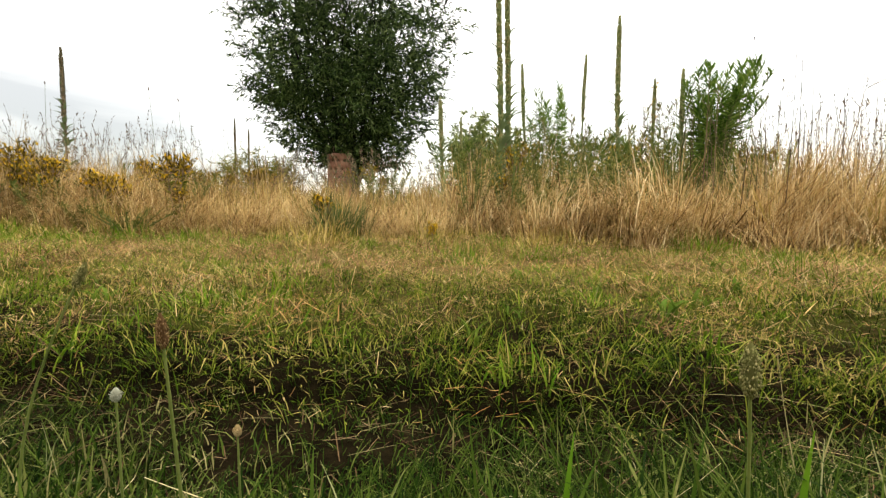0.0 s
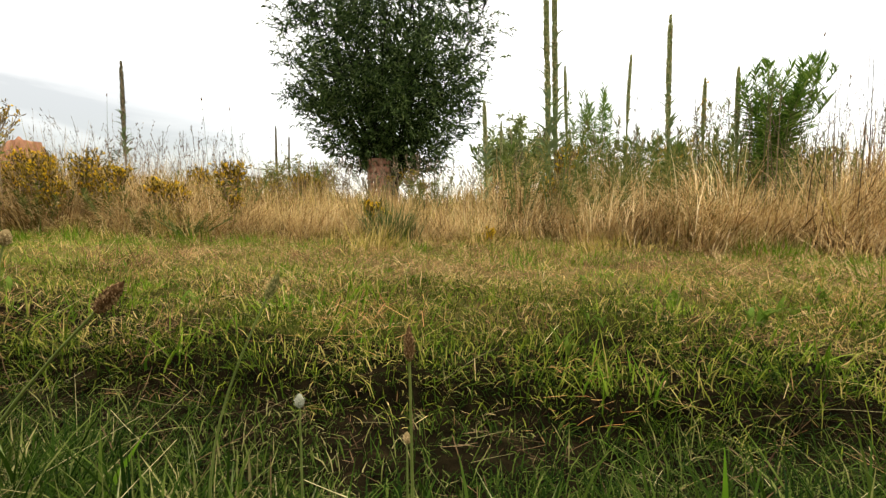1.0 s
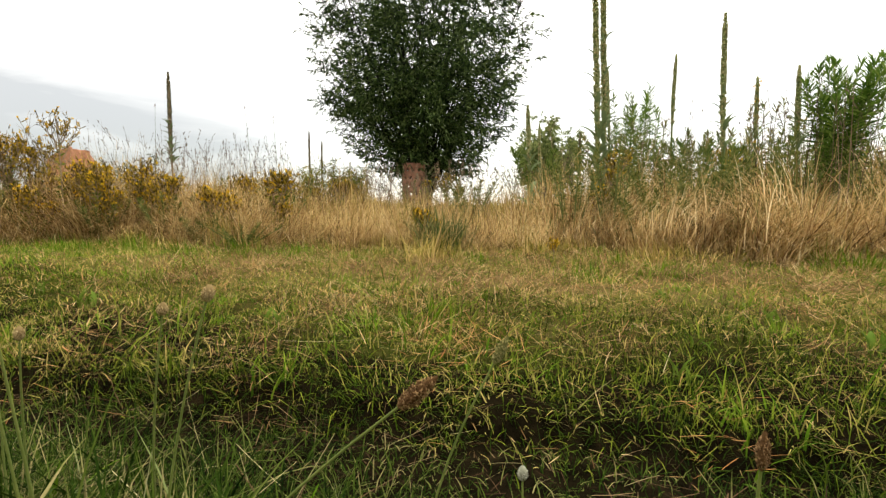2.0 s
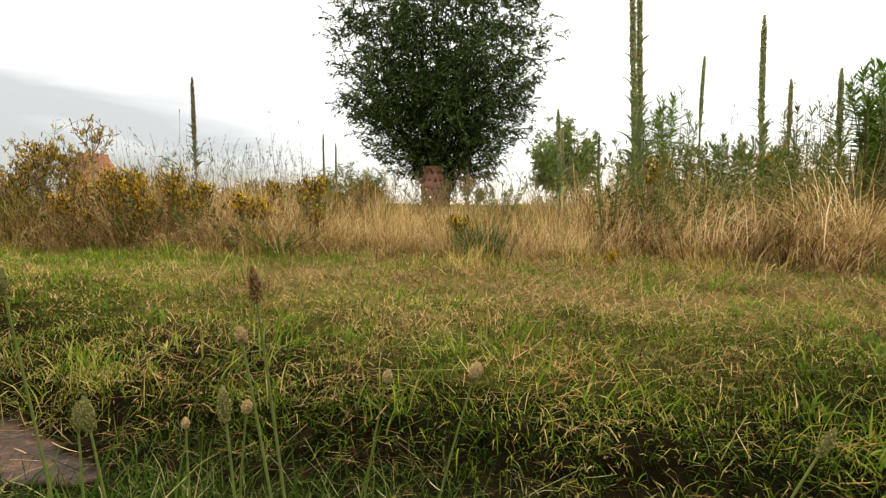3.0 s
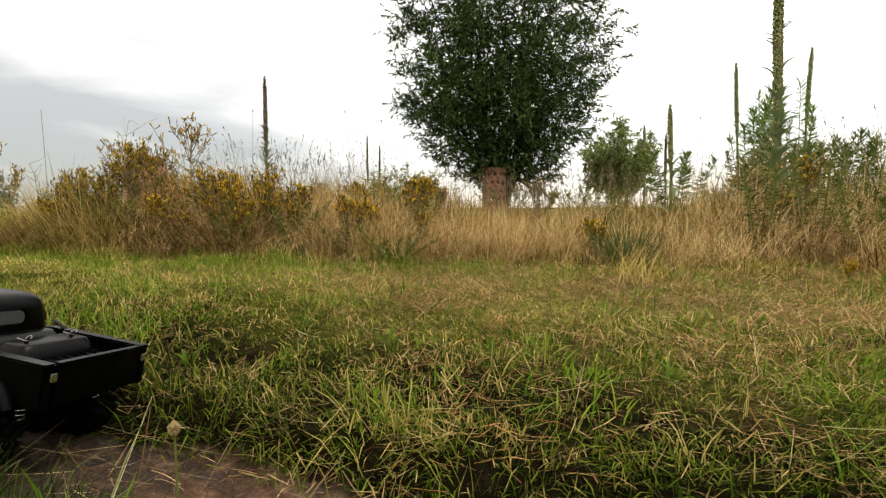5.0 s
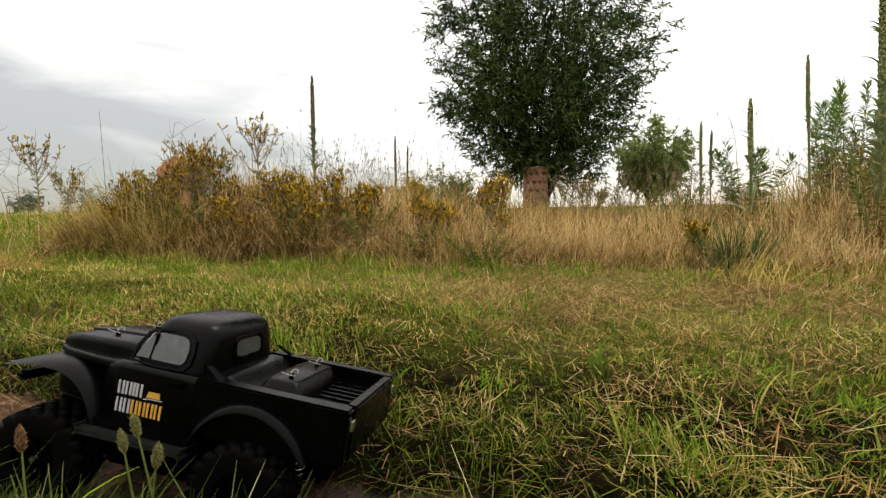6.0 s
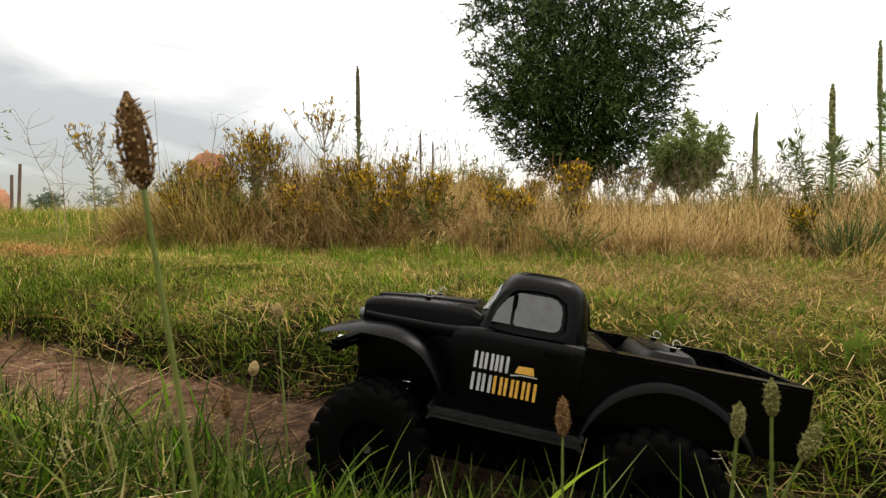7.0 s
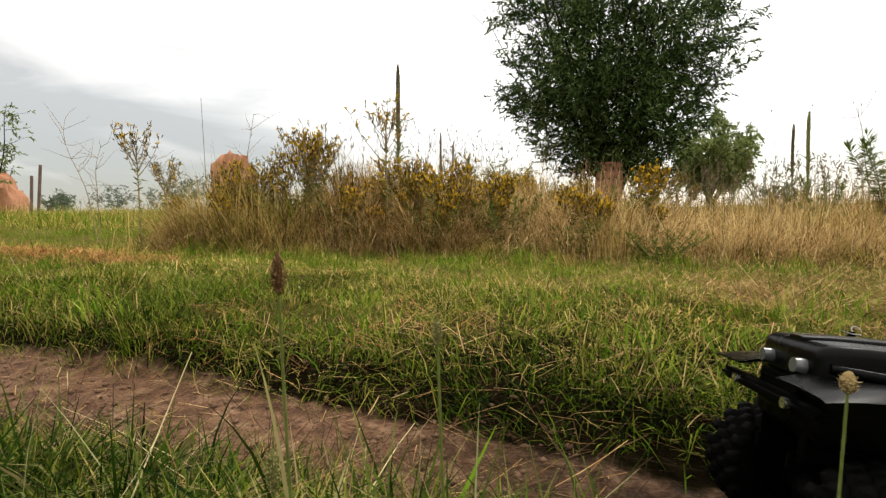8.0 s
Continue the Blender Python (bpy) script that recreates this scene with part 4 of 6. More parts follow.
def tree(name, label, category, at, stems, reach, half, twigs, leaf, bark, leaf_mat, low_, spread=0.75):
    """A many-stemmed tree inside an uneven envelope: reach is the height, half the half-width of the crown."""
    ob = thing(name, label, category, at)
    wood, twig_b, twig_d = [], [], []
    for s in range(stems):
        a = s * 2.4 + U(0, 0.4)
        out = spread * math.sqrt((s + 0.5) / stems)
        start = (0.05 * math.cos(a), 0.05 * math.sin(a), U(0, 0.25))
        L = reach * U(0.78, 1.0) * (1 - 0.35 * out)
        p = limb(start, (out * math.cos(a), out * math.sin(a), 1), L, 9, 0.07, 0.03)
        wood.append(tube(p, np.linspace(0.035, 0.006, 10) * reach / 4, 6))
        for b in range(14):
            t = U(low_, 1.0)
            q = p[min(8, int(t * 9))] * (1 - (t * 9) % 1) + p[min(9, int(t * 9) + 1)] * ((t * 9) % 1)
            a2 = a + rng.normal(0, 0.8)
            lb = half * U(0.35, 0.85) * (1.05 - 0.5 * max(0, t - 0.6) + 0.5 * max(0, 0.65 - t))
            br = limb(q, (math.cos(a2), math.sin(a2), U(0.0, 0.8)), lb, 6, 0.16, 0.05)
            wood.append(tube(br, np.linspace(0.009, 0.003, 7) * reach / 4, 4))
            for _ in range(twigs):
                u = U(0.25, 1.0)
                tb = br[min(6, int(u * 6))]
                tw = limb(tb, br[-1] - br[-2] + rng.normal(0, 0.10, 3), half * U(0.10, 0.26), 4, 0.25, -0.02)
                wood.append(tube(tw, np.linspace(0.0035, 0.0015, 5) * reach / 4, 3)) if U() < 0.3 else None
                k = leaf[2]
                w = np.linspace(0.1, 1, k)
                pos = np.stack([np.interp(w, np.linspace(0, 1, 5), tw[:, c]) for c in range(3)], -1)
                twig_b.append(pos)
                twig_d.append(np.repeat((tw[-1] - tw[0])[None], k, 0) / (np.linalg.norm(tw[-1] - tw[0]) + 1e-6) + rng.normal(0, 0.5, (k, 3)))
    B, D = np.concatenate(twig_b), np.concatenate(twig_d)
    n = len(B)
    v, f = leaves(B, D, U(0.6, 1.25, n) * leaf[0], U(0.7, 1.2, n) * leaf[1], 0.18)
    tv, tf = tube(limb((0, 0, -0.15), (0.02, 0, 1), reach * 0.22, 5, 0.04, 0), np.linspace(0.10, 0.06, 6) * reach / 4, 10)
    part("trunk", mesh_from("trunk", tv, tf, bark, True), None, ob)
    part("limb_frame", mesh_from("limb_frame", *join(*wood), bark, True), None, ob)
    small(part("crown", mesh_from("crown", v, f, leaf_mat), None, ob, "narrow green leaves"))
    return ob




def willow(x, y, label):
    """A many-stemmed willow whose crown is made of leafy sprays, dense inside and wispy at its edge."""
    z0 = float(height(x, y))
    ob = thing("willow_tree", label, "tree", (x, y, z0))
    HZ, HR = [0.80, 1.15, 1.55, 2.0, 2.3, 2.9, 3.7, 4.6, 5.3, 5.7], [0.55, 0.86, 1.12, 1.38, 1.46, 1.50, 1.44, 1.20, 0.8, 0.2]
    wood = []
    for s in range(22):
        a = s * 2.4 + U(0, 0.4)
        out = 0.5 * math.sqrt((s + 0.5) / 22)
        p = limb((0.05 * math.cos(a), 0.05 * math.sin(a), U(0, 0.3)), (out * math.cos(a), out * math.sin(a), 1), 5.0 * U(0.7, 1.0) * (1 - 0.35 * out), 9, 0.07, 0.03)
        wood.append(tube(p, np.linspace(0.022, 0.004, 10), 6))
        for b in range(5):
            q = p[rng.integers(2, 9)]
            a2 = a + rng.normal(0, 0.8)
            wood.append(tube(limb(q, (math.cos(a2), math.sin(a2), U(0.2, 0.9)), U(0.5, 1.0), 6, 0.14, 0.05), np.linspace(0.006, 0.002, 7), 4))
    LEVELS = np.linspace(0.85, 5.6, 200)
    n = 1650
    z = rng.choice(LEVELS, n, p=(lambda w_: w_ / w_.sum())(np.interp(LEVELS, HZ, HR) ** 1.7 * np.interp(LEVELS, [1, 2.2, 3.4, 5.6], [1.9, 1.2, 0.62, 0.35])))
    a = U(0, 2 * np.pi, n)
    rim = np.interp(z, HZ, HR) * (0.90 + 0.20 * np.sin(3 * a + 2.1 * z + 1.0) * np.sin(2.7 * z + a) + 0.10 * np.sin(7 * a - 4 * z))
    r = rim * U(0.02, 1.0, n) ** 0.62
    B, D = [], []
    for k_ in range(n):
        c = np.array([r[k_] * math.cos(a[k_]), r[k_] * math.sin(a[k_]), z[k_] - z0])
        way = np.array([math.cos(a[k_]), math.sin(a[k_]), 0]) * (0.25 + r[k_] / rim[k_]) + np.array([0, 0, U(0.1, 1.1)])
        main = limb(c - way * 0.12, way, U(0.22, 0.48), 4, 0.16, 0.0)
        wood.append(tube(main, np.linspace(0.0022, 0.0008, 5), 3))
        for _ in range(5):
            tw = limb(main[rng.integers(1, 5)], way + rng.normal(0, 0.75, 3), U(0.12, 0.30), 3, 0.2, -0.06)
            w = np.linspace(0.08, 1, 12)
            B.append(np.stack([np.interp(w, np.linspace(0, 1, 4), tw[:, q]) for q in range(3)], -1))
            t_ = tw[-1] - tw[0]
            D.append(t_ / np.linalg.norm(t_) + rng.normal(0, 0.55, (12, 3)))
    B, D = np.concatenate(B), np.concatenate(D)
    m = len(B)
    v, f = leaves(B, D, U(0.6, 1.25, m) * 0.082, U(0.7, 1.2, m) * 0.0205, 0.22)
    tv, tf = tube(limb((0, 0, -0.15), (0.02, 0, 1), 1.1, 5, 0.04, 0), np.linspace(0.12, 0.07, 6), 10)
    part("trunk", mesh_from("trunk", tv, tf, M_BARK, True), None, ob)
    part("limb_frame", mesh_from("limb_frame", *join(*wood), M_BARK, True), None, ob)
    small(part("crown", mesh_from("crown", v, f, M_WILLOW), None, ob, "narrow green leaves"))
    return ob


willow(-1.40, 7.75, "bushy dark green willow with narrow leaves behind dry grass")
tree("sallow_bush", "small rounded green sallow on the rise", "shrub", (0.85, 10.6, float(height(0.85, 10.6)) + 0.1), 17, 1.75, 0.66, 8, (0.085, 0.026, 10), M_BARK, M_BUSH, 0.2, 0.75)
tree("sallow_bush", "low olive brown shrub beside the willow", "shrub", (-3.1, 8.4, float(height(-3.1, 8.4)) - 0.25), 9, 1.05, 0.7, 10, (0.05, 0.014, 9), M_DRYSTEM, M_RAGLEAF, 0.25, 0.9)
for sx, sy, sc in ((-17.5, 21.5, 3.0), (-21, 22, 2.2), (-14, 24, 1.5), (-33, 30, 2.6), (9, 26, 1.6), (-26, 20, 1.4)):
    tree("far_shrub", "hazy grey-green shrub on the far field", "shrub", (sx, sy, float(height(sx, sy)) - 0.2), 6, sc, sc * 0.55, 2, (0.16, 0.06, 8), M_BARK, M_FAR, 0.2, 1.0)

tree("sapling", "slender young tree with sparse leaves in the field", "tree", (-10.3, 6.0, float(height(-10.3, 6.0))), 5, 1.8, 0.45, 5, (0.06, 0.02, 7), M_BARK, M_BUSH, 0.35, 0.3)

# ---- tall weeds ----
rng = np.random.default_rng(23)
U = rng.uniform


def mullein(x, y, top, lean=(0.0, 0.0), spike=0.5, r=0.017, dry=False, flowers=False, leaf_n=14, label="tall green mullein with a dense seed spike"):
    z0 = float(height(x, y))
    H = top - z0
    ob = thing("mullein", label, "mullein", (x, y, z0), group="mulleins on the bank")
    t = np.linspace(0, 1, 12)
    line = np.stack([lean[0] * t ** 1.5, lean[1] * t, t * H - 0.03 * (t == 0)], -1) + np.stack([0.006 * np.sin(5 * t + x), 0 * t, 0 * t], -1)
    part("stem", mesh_from("stem", *tube(line, np.interp(t, [0, 1 - spike, 1 - spike * 0.7, 0.95, 1], [0.011, 0.009, r * 0.8, r * 0.6, 0.003]), 7), M_DRYSTEM if dry else M_STEM, True), None, ob)
    n = int(950 * H * spike)
    s = 1 - spike + spike * U(0, 1, n)
    c = np.stack([np.interp(s, t, line[:, k]) for k in range(3)], -1)
    rad = r * np.interp(s, [1 - spike, 1 - spike * 0.7, 0.93, 1.0], [0.5, 1.0, 0.85, 0.25])
    a = U(0, 2 * np.pi, n)
    c = c + np.stack([np.cos(a) * rad, np.sin(a) * rad, 0 * a], -1)
    small(part("seed_spike", mesh_from("seed_spike", *grains(c, U(0.0045, 0.0078, n), 1.3), M_SPIKE_DRY if dry else M_SPIKE), None, ob, "dense knobbly seed spike"))
    if flowers:
        k = 26
        s = U(1 - spike * 0.8, 0.99, k)
        c = np.stack([np.interp(s, t, line[:, q]) for q in range(3)], -1)
        a = U(0, 2 * np.pi, k)
        way = np.stack([np.cos(a), np.sin(a), U(-0.2, 0.5, k)], -1)
        small(part("blossom", mesh_from("blossom", *leaves(c + way * r * 0.8, way, U(0.018, 0.03, k), U(0.016, 0.026, k)), M_YELLOW), None, ob, "small yellow flowers"))
    for q in range(leaf_n * 2):
        s = U(0.12, 1 - spike * 0.75) if q < leaf_n else U(1 - spike * 1.1, 1 - spike * 0.45)
        p = [float(np.interp(s, t, line[:, k])) for k in range(3)]
        lo = part("leaf", MULLEIN_LEAF, None, ob)
        sc = (1.1 - s) * U(0.6, 1.1) * (1.3 if q < leaf_n else 1.5)
        lo.matrix_local = Matrix.LocRotScale(p, Euler((U(-0.2, 0.2), U(-1.1, -0.45) - (0 if q < leaf_n else 0.25), q * 2.4 + U(0, 0.6))), (sc, sc * (1 if q < leaf_n else 0.6), sc))
    return ob


# a mullein leaf along +x, folded and curled
lt = np.linspace(0, 1, 7)
lw = 0.022 * np.sin(np.pi * np.clip(lt * 0.92 + 0.06, 0, 1)) ** 0.8
lz = 0.02 * np.sin(lt * 2.2) - 0.05 * lt ** 3
lm = np.stack([lt * 0.17, 0 * lt, lz], -1)
le = np.stack([lt * 0.17, lw, lz + lw * 0.35], -1)
lr = np.stack([lt * 0.17, -lw, lz + lw * 0.35], -1)
lv = np.stack([le, lm, lr], 1).reshape(-1, 3)
lf = np.array([(a * 3 + b, a * 3 + b + 1, a * 3 + b + 4, a * 3 + b + 3) for a in range(6) for b in range(2)])
MULLEIN_LEAF = mesh_from("leaf", lv, lf, M_MULLEIN, True)

mullein(-3.79, 5.11, 1.84, (0.0, 0), 0.52, 0.019, dry=True, leaf_n=22, label="tall slender mullein going brown at its tip")
mullein(1.26, 3.79, 1.68, (-0.02, 0), 0.62, 0.017, leaf_n=14)
mullein(1.46, 5.32, 1.88, (0.03, 0), 0.42, 0.017, leaf_n=10)
mullein(1.72, 3.72, 1.29, (-0.03, 0), 0.45, 0.015, leaf_n=10)
mullein(1.95, 4.68, 1.47, (-0.02, 0), 0.4, 0.016, flowers=True, leaf_n=10, label="mullein with a few yellow flowers")
mullein(-0.05, 4.22, 1.19, (-0.01, 0), 0.5, 0.016, leaf_n=8, label="short grey-green mullein in dry grass")
mullein(0.35, 3.58, 2.02, (-0.03, 0), 0.70, 0.018, leaf_n=22, label="very tall mullein with a thick twisted spike")
mullein(0.42, 3.70, 2.12, (-0.02, 0), 0.70, 0.018, leaf_n=22, label="very tall mullein with a thick twisted spike")
mullein(0.84, 5.18, 1.74, (-0.05, 0), 0.45, 0.015, leaf_n=8, label="thin green mullein spike")
mullein(1.09, 8.15, 1.58, (0.0, 0), 0.6, 0.018, dry=True, leaf_n=4, label="dead brown mullein spike")
mullein(-4.6, 11.2, 2.24, (0.0, 0), 0.6, 0.022, dry=True, leaf_n=4, label="dead brown mullein spike")
mullein(-4.35, 11.3, 2.02, (0.02, 0), 0.6, 0.02, dry=True, leaf_n=4, label="dead brown mullein spike")
mullein(0.22, 6.0, 1.35, (0.0, 0), 0.6, 0.014, leaf_n=4, label="thin green mullein spike")


def leafy_weed(x, y, stems, h, spread, label, lean=(0, 0), per=140, size=(0.09, 0.010), leaf_material=M_WEED, flare=1.3, foot=0.18):
    """A stand of upright stems ringed with narrow leaves."""
    ob = thing("leafy_weed", label, "weed", (x, y, float(height(x, y))))
    for s in range(stems):
        a = s * 2.4 + U(0, 0.5)
        o = math.sqrt((s + 0.5) / stems) * spread
        hh = h * U(0.72, 1.0)
        t = np.linspace(0, 1, 8)
        line = np.stack([0.04 * math.cos(a) + (o * math.cos(a) + lean[0]) * t ** flare, 0.04 * math.sin(a) + (o * math.sin(a) * 0.7 + lean[1]) * t ** flare, t * hh - 0.02 * (t == 0)], -1)
        st = part("stem", mesh_from("stem", *tube(line, np.linspace(0.005, 0.002, 8), 5), M_STEM, True), None, ob)
        s_ = 1 - (1 - foot) * U(0, 1, per) ** 1.3
        b = np.stack([np.interp(s_, t, line[:, k]) for k in range(3)], -1)
        az_ = U(0, 2 * np.pi, per)
        way = np.stack([np.cos(az_), np.sin(az_), np.interp(s_, [0.2, 0.85, 1], [0.0, 0.6, 2.0])], -1)
        small(part("foliage", mesh_from("foliage", *leaves(b, way, U(0.7, 1.2, per) * size[0], U(0.7, 1.2, per) * size[1], 0.12), leaf_material), None, st, "narrow green leaves"))
    return ob


leafy_weed(1.74, 3.46, 30, 1.12, 0.25, "bright green bushy weed with narrow leaves", (0.12, 0), 130, (0.094, 0.0090), M_BRIGHT, 2.2, 0.40)
leafy_weed(1.76, 3.47, 9, 0.66, 0.07, "dark leafy foot of a bushy weed", (0.03, 0), 90, (0.06, 0.008), M_WEED)
leafy_weed(0.98, 5.2, 4, 1.25, 0.09, "upright green weed with whorled leaves", per=190, size=(0.125, 0.009), leaf_material=M_BRIGHT)
leafy_weed(1.28, 5.7, 4, 1.34, 0.08, "upright green weed with whorled leaves", per=210, size=(0.125, 0.009), leaf_material=M_BRIGHT)
leafy_weed(1.15, 4.9, 6, 0.9, 0.28, "green leafy weeds among dry grass", per=70, leaf_material=M_OLIVE)
leafy_weed(0.55, 3.9, 5, 0.56, 0.25, "green leafy weeds among dry grass", per=70, leaf_material=M_OLIVE)
leafy_weed(0.30, 3.40, 4, 0.40, 0.2, "dense green weeds at the foot of the mulleins", per=80, size=(0.06, 0.012), leaf_material=M_OLIVE)
leafy_weed(1.55, 4.3, 5, 0.8, 0.25, "green leafy weeds among dry grass", per=70, leaf_material=M_OLIVE)
leafy_weed(1.15, 3.55, 6, 0.62, 0.14, "green leafy weeds in straw", per=80)
leafy_weed(1.72, 4.0, 4, 0.75, 0.15, "green leafy weeds in straw", per=80)
leafy_weed(0.75, 4.4, 6, 0.66, 0.35, "olive green weeds among the mulleins", per=70, leaf_material=M_OLIVE)
leafy_weed(1.4, 4.6, 7, 0.78, 0.35, "olive green weeds among the mulleins", per=80, leaf_material=M_OLIVE)
leafy_weed(0.1, 4.6, 7, 0.7, 0.3, "green weeds below a mullein")
leafy_weed(2.05, 4.1, 5, 0.7, 0.2, "green leafy weeds among dry grass", per=70, leaf_material=M_OLIVE)
for wx, wy, wh, ws, wn_ in (
    (0.12, 3.24, 0.46, 0.14, 7), (0.34, 3.16, 0.52, 0.13, 7), (0.62, 3.24, 0.42, 0.15, 7), (0.80, 3.06, 0.34, 0.12, 7), (0.48, 3.0, 0.26, 0.12, 7), (1.02, 2.98, 0.34, 0.13, 7), (0.63, 2.98, 0.20, 0.10, 8), (0.92, 3.14, 0.42, 0.16, 10),
    (1.18, 3.12, 0.54, 0.15, 12), (1.36, 3.16, 0.44, 0.15, 10), (1.72, 3.02, 0.40, 0.16, 10), (2.2, 3.4, 0.5, 0.2, 10), (-0.53, 4.25, 0.42, 0.25, 10),
    (-3.62, 3.30, 0.36, 0.16, 9), (-3.05, 3.28, 0.30, 0.16, 9), (-2.62, 3.34, 0.34, 0.18, 10), (-2.25, 3.20, 0.24, 0.14, 8), (-4.12, 3.42, 0.46, 0.20, 12),
    (-1.3, 5.9, 0.45, 0.35, 10), (-0.5, 6.1, 0.45, 0.35, 10), (0.1, 6.6, 0.5, 0.4, 10), (-2.5, 5.0, 0.45, 0.35, 11), (-3.3, 4.9, 0.45, 0.3, 10), (-1.95, 3.75, 0.36, 0.22, 10),
):
    leafy_weed(wx, wy, wn_, wh * (1.3 if wx > 0 else 1.0), ws, "dark olive weeds tangled in dry straw", per=75, size=(0.045, 0.007), leaf_material=M_OLIVE)
for wx, wy, wh, ws, wn_, wm in ((0.77, 4.5, 1.12, 0.07, 3, M_WEED), (0.99, 4.5, 1.18, 0.08, 4, M_BRIGHT), (1.2, 4.5, 0.74, 0.22, 6, M_OLIVE), (1.38, 4.4, 0.80, 0.18, 5, M_WEED), (1.9, 4.5, 1.0, 0.12, 5, M_OLIVE), (2.1, 4.4, 1.05, 0.10, 4, M_OLIVE),
                                (0.55, 4.3, 0.75, 0.22, 6, M_OLIVE), (1.05, 4.2, 0.7, 0.2, 6, M_WEED), (1.6, 4.2, 0.62, 0.2, 6, M_OLIVE), (2.45, 4.3, 0.62, 0.2, 5, M_OLIVE)):
    leafy_weed(wx, wy, wn_, wh, ws, "upright grey-green weeds between the mulleins", per=110, size=(0.085, 0.009), leaf_material=wm)
leafy_weed(-1.88, 3.0, 14, 0.15, 0.2, "low green weeds on the mown strip", per=36, size=(0.03, 0.008), leaf_material=M_OLIVE)


def broad_weed(x, y, n_leaves, size, label):
    """A rosette of broad, rising lance-shaped leaves."""
    ob = thing("broad_leaved_weed", label, "weed", (x, y, float(height(x, y)) - 0.005), group="broad-leaved weeds on the mown strip")
    for q in range(n_leaves):
        lo = part("leaf", BROAD_LEAF, None, ob)
        sc = size * U(0.5, 0.9)
        lo.matrix_local = Matrix.LocRotScale((U(-0.02, 0.02), U(-0.02, 0.02), 0.0), Euler((U(-0.4, 0.4), U(-1.45, -0.8), q * 2.4 + U(0, 0.7))), (sc, sc * U(0.45, 0.8), sc))
    return ob


# a broad leaf along +x, one unit long, with a sunk midrib and a drooping tip
bt = np.linspace(0, 1, 8)
bw_ = 0.13 * np.sin(np.pi * np.clip(bt * 0.93 + 0.05, 0, 1)) ** 0.75
bz = 0.10 * np.sin(bt * 2.4) - 0.30 * bt ** 3
bl_ = np.stack([np.stack([bt, bw_, bz + bw_ * 0.45], -1), np.stack([bt, 0 * bt, bz], -1), np.stack([bt, -bw_, bz + bw_ * 0.45], -1)], 1).reshape(-1, 3)
BROAD_LEAF = mesh_from("leaf", bl_, [(a * 3 + b, a * 3 + b + 1, a * 3 + b + 4, a * 3 + b + 3) for a in range(7) for b in range(2)], M_BROAD, True)

for bx, by, bn, bs in ((0.40, 1.27, 9, 0.085), (0.55, 1.40, 8, 0.075), (0.30, 1.48, 7, 0.07), (-0.05, 1.08, 8, 0.07), (0.05, 1.25, 6, 0.06), (0.72, 1.52, 9, 0.08), (-1.50, 1.45, 10, 0.085), (-1.10, 1.62, 6, 0.05),
                       (-0.92, 1.36, 7, 0.07), (-1.42, 1.80, 6, 0.06), (-0.40, 1.70, 6, 0.055), (-1.78, 1.58, 7, 0.06), (0.15, 1.75, 7, 0.06), (0.9, 1.9, 8, 0.07), (-2.3, 1.75, 6, 0.06), (-1.9, 1.28, 7, 0.06)):
    broad_weed(bx, by, bn, bs, "low broad-leaved green weed in mown grass")


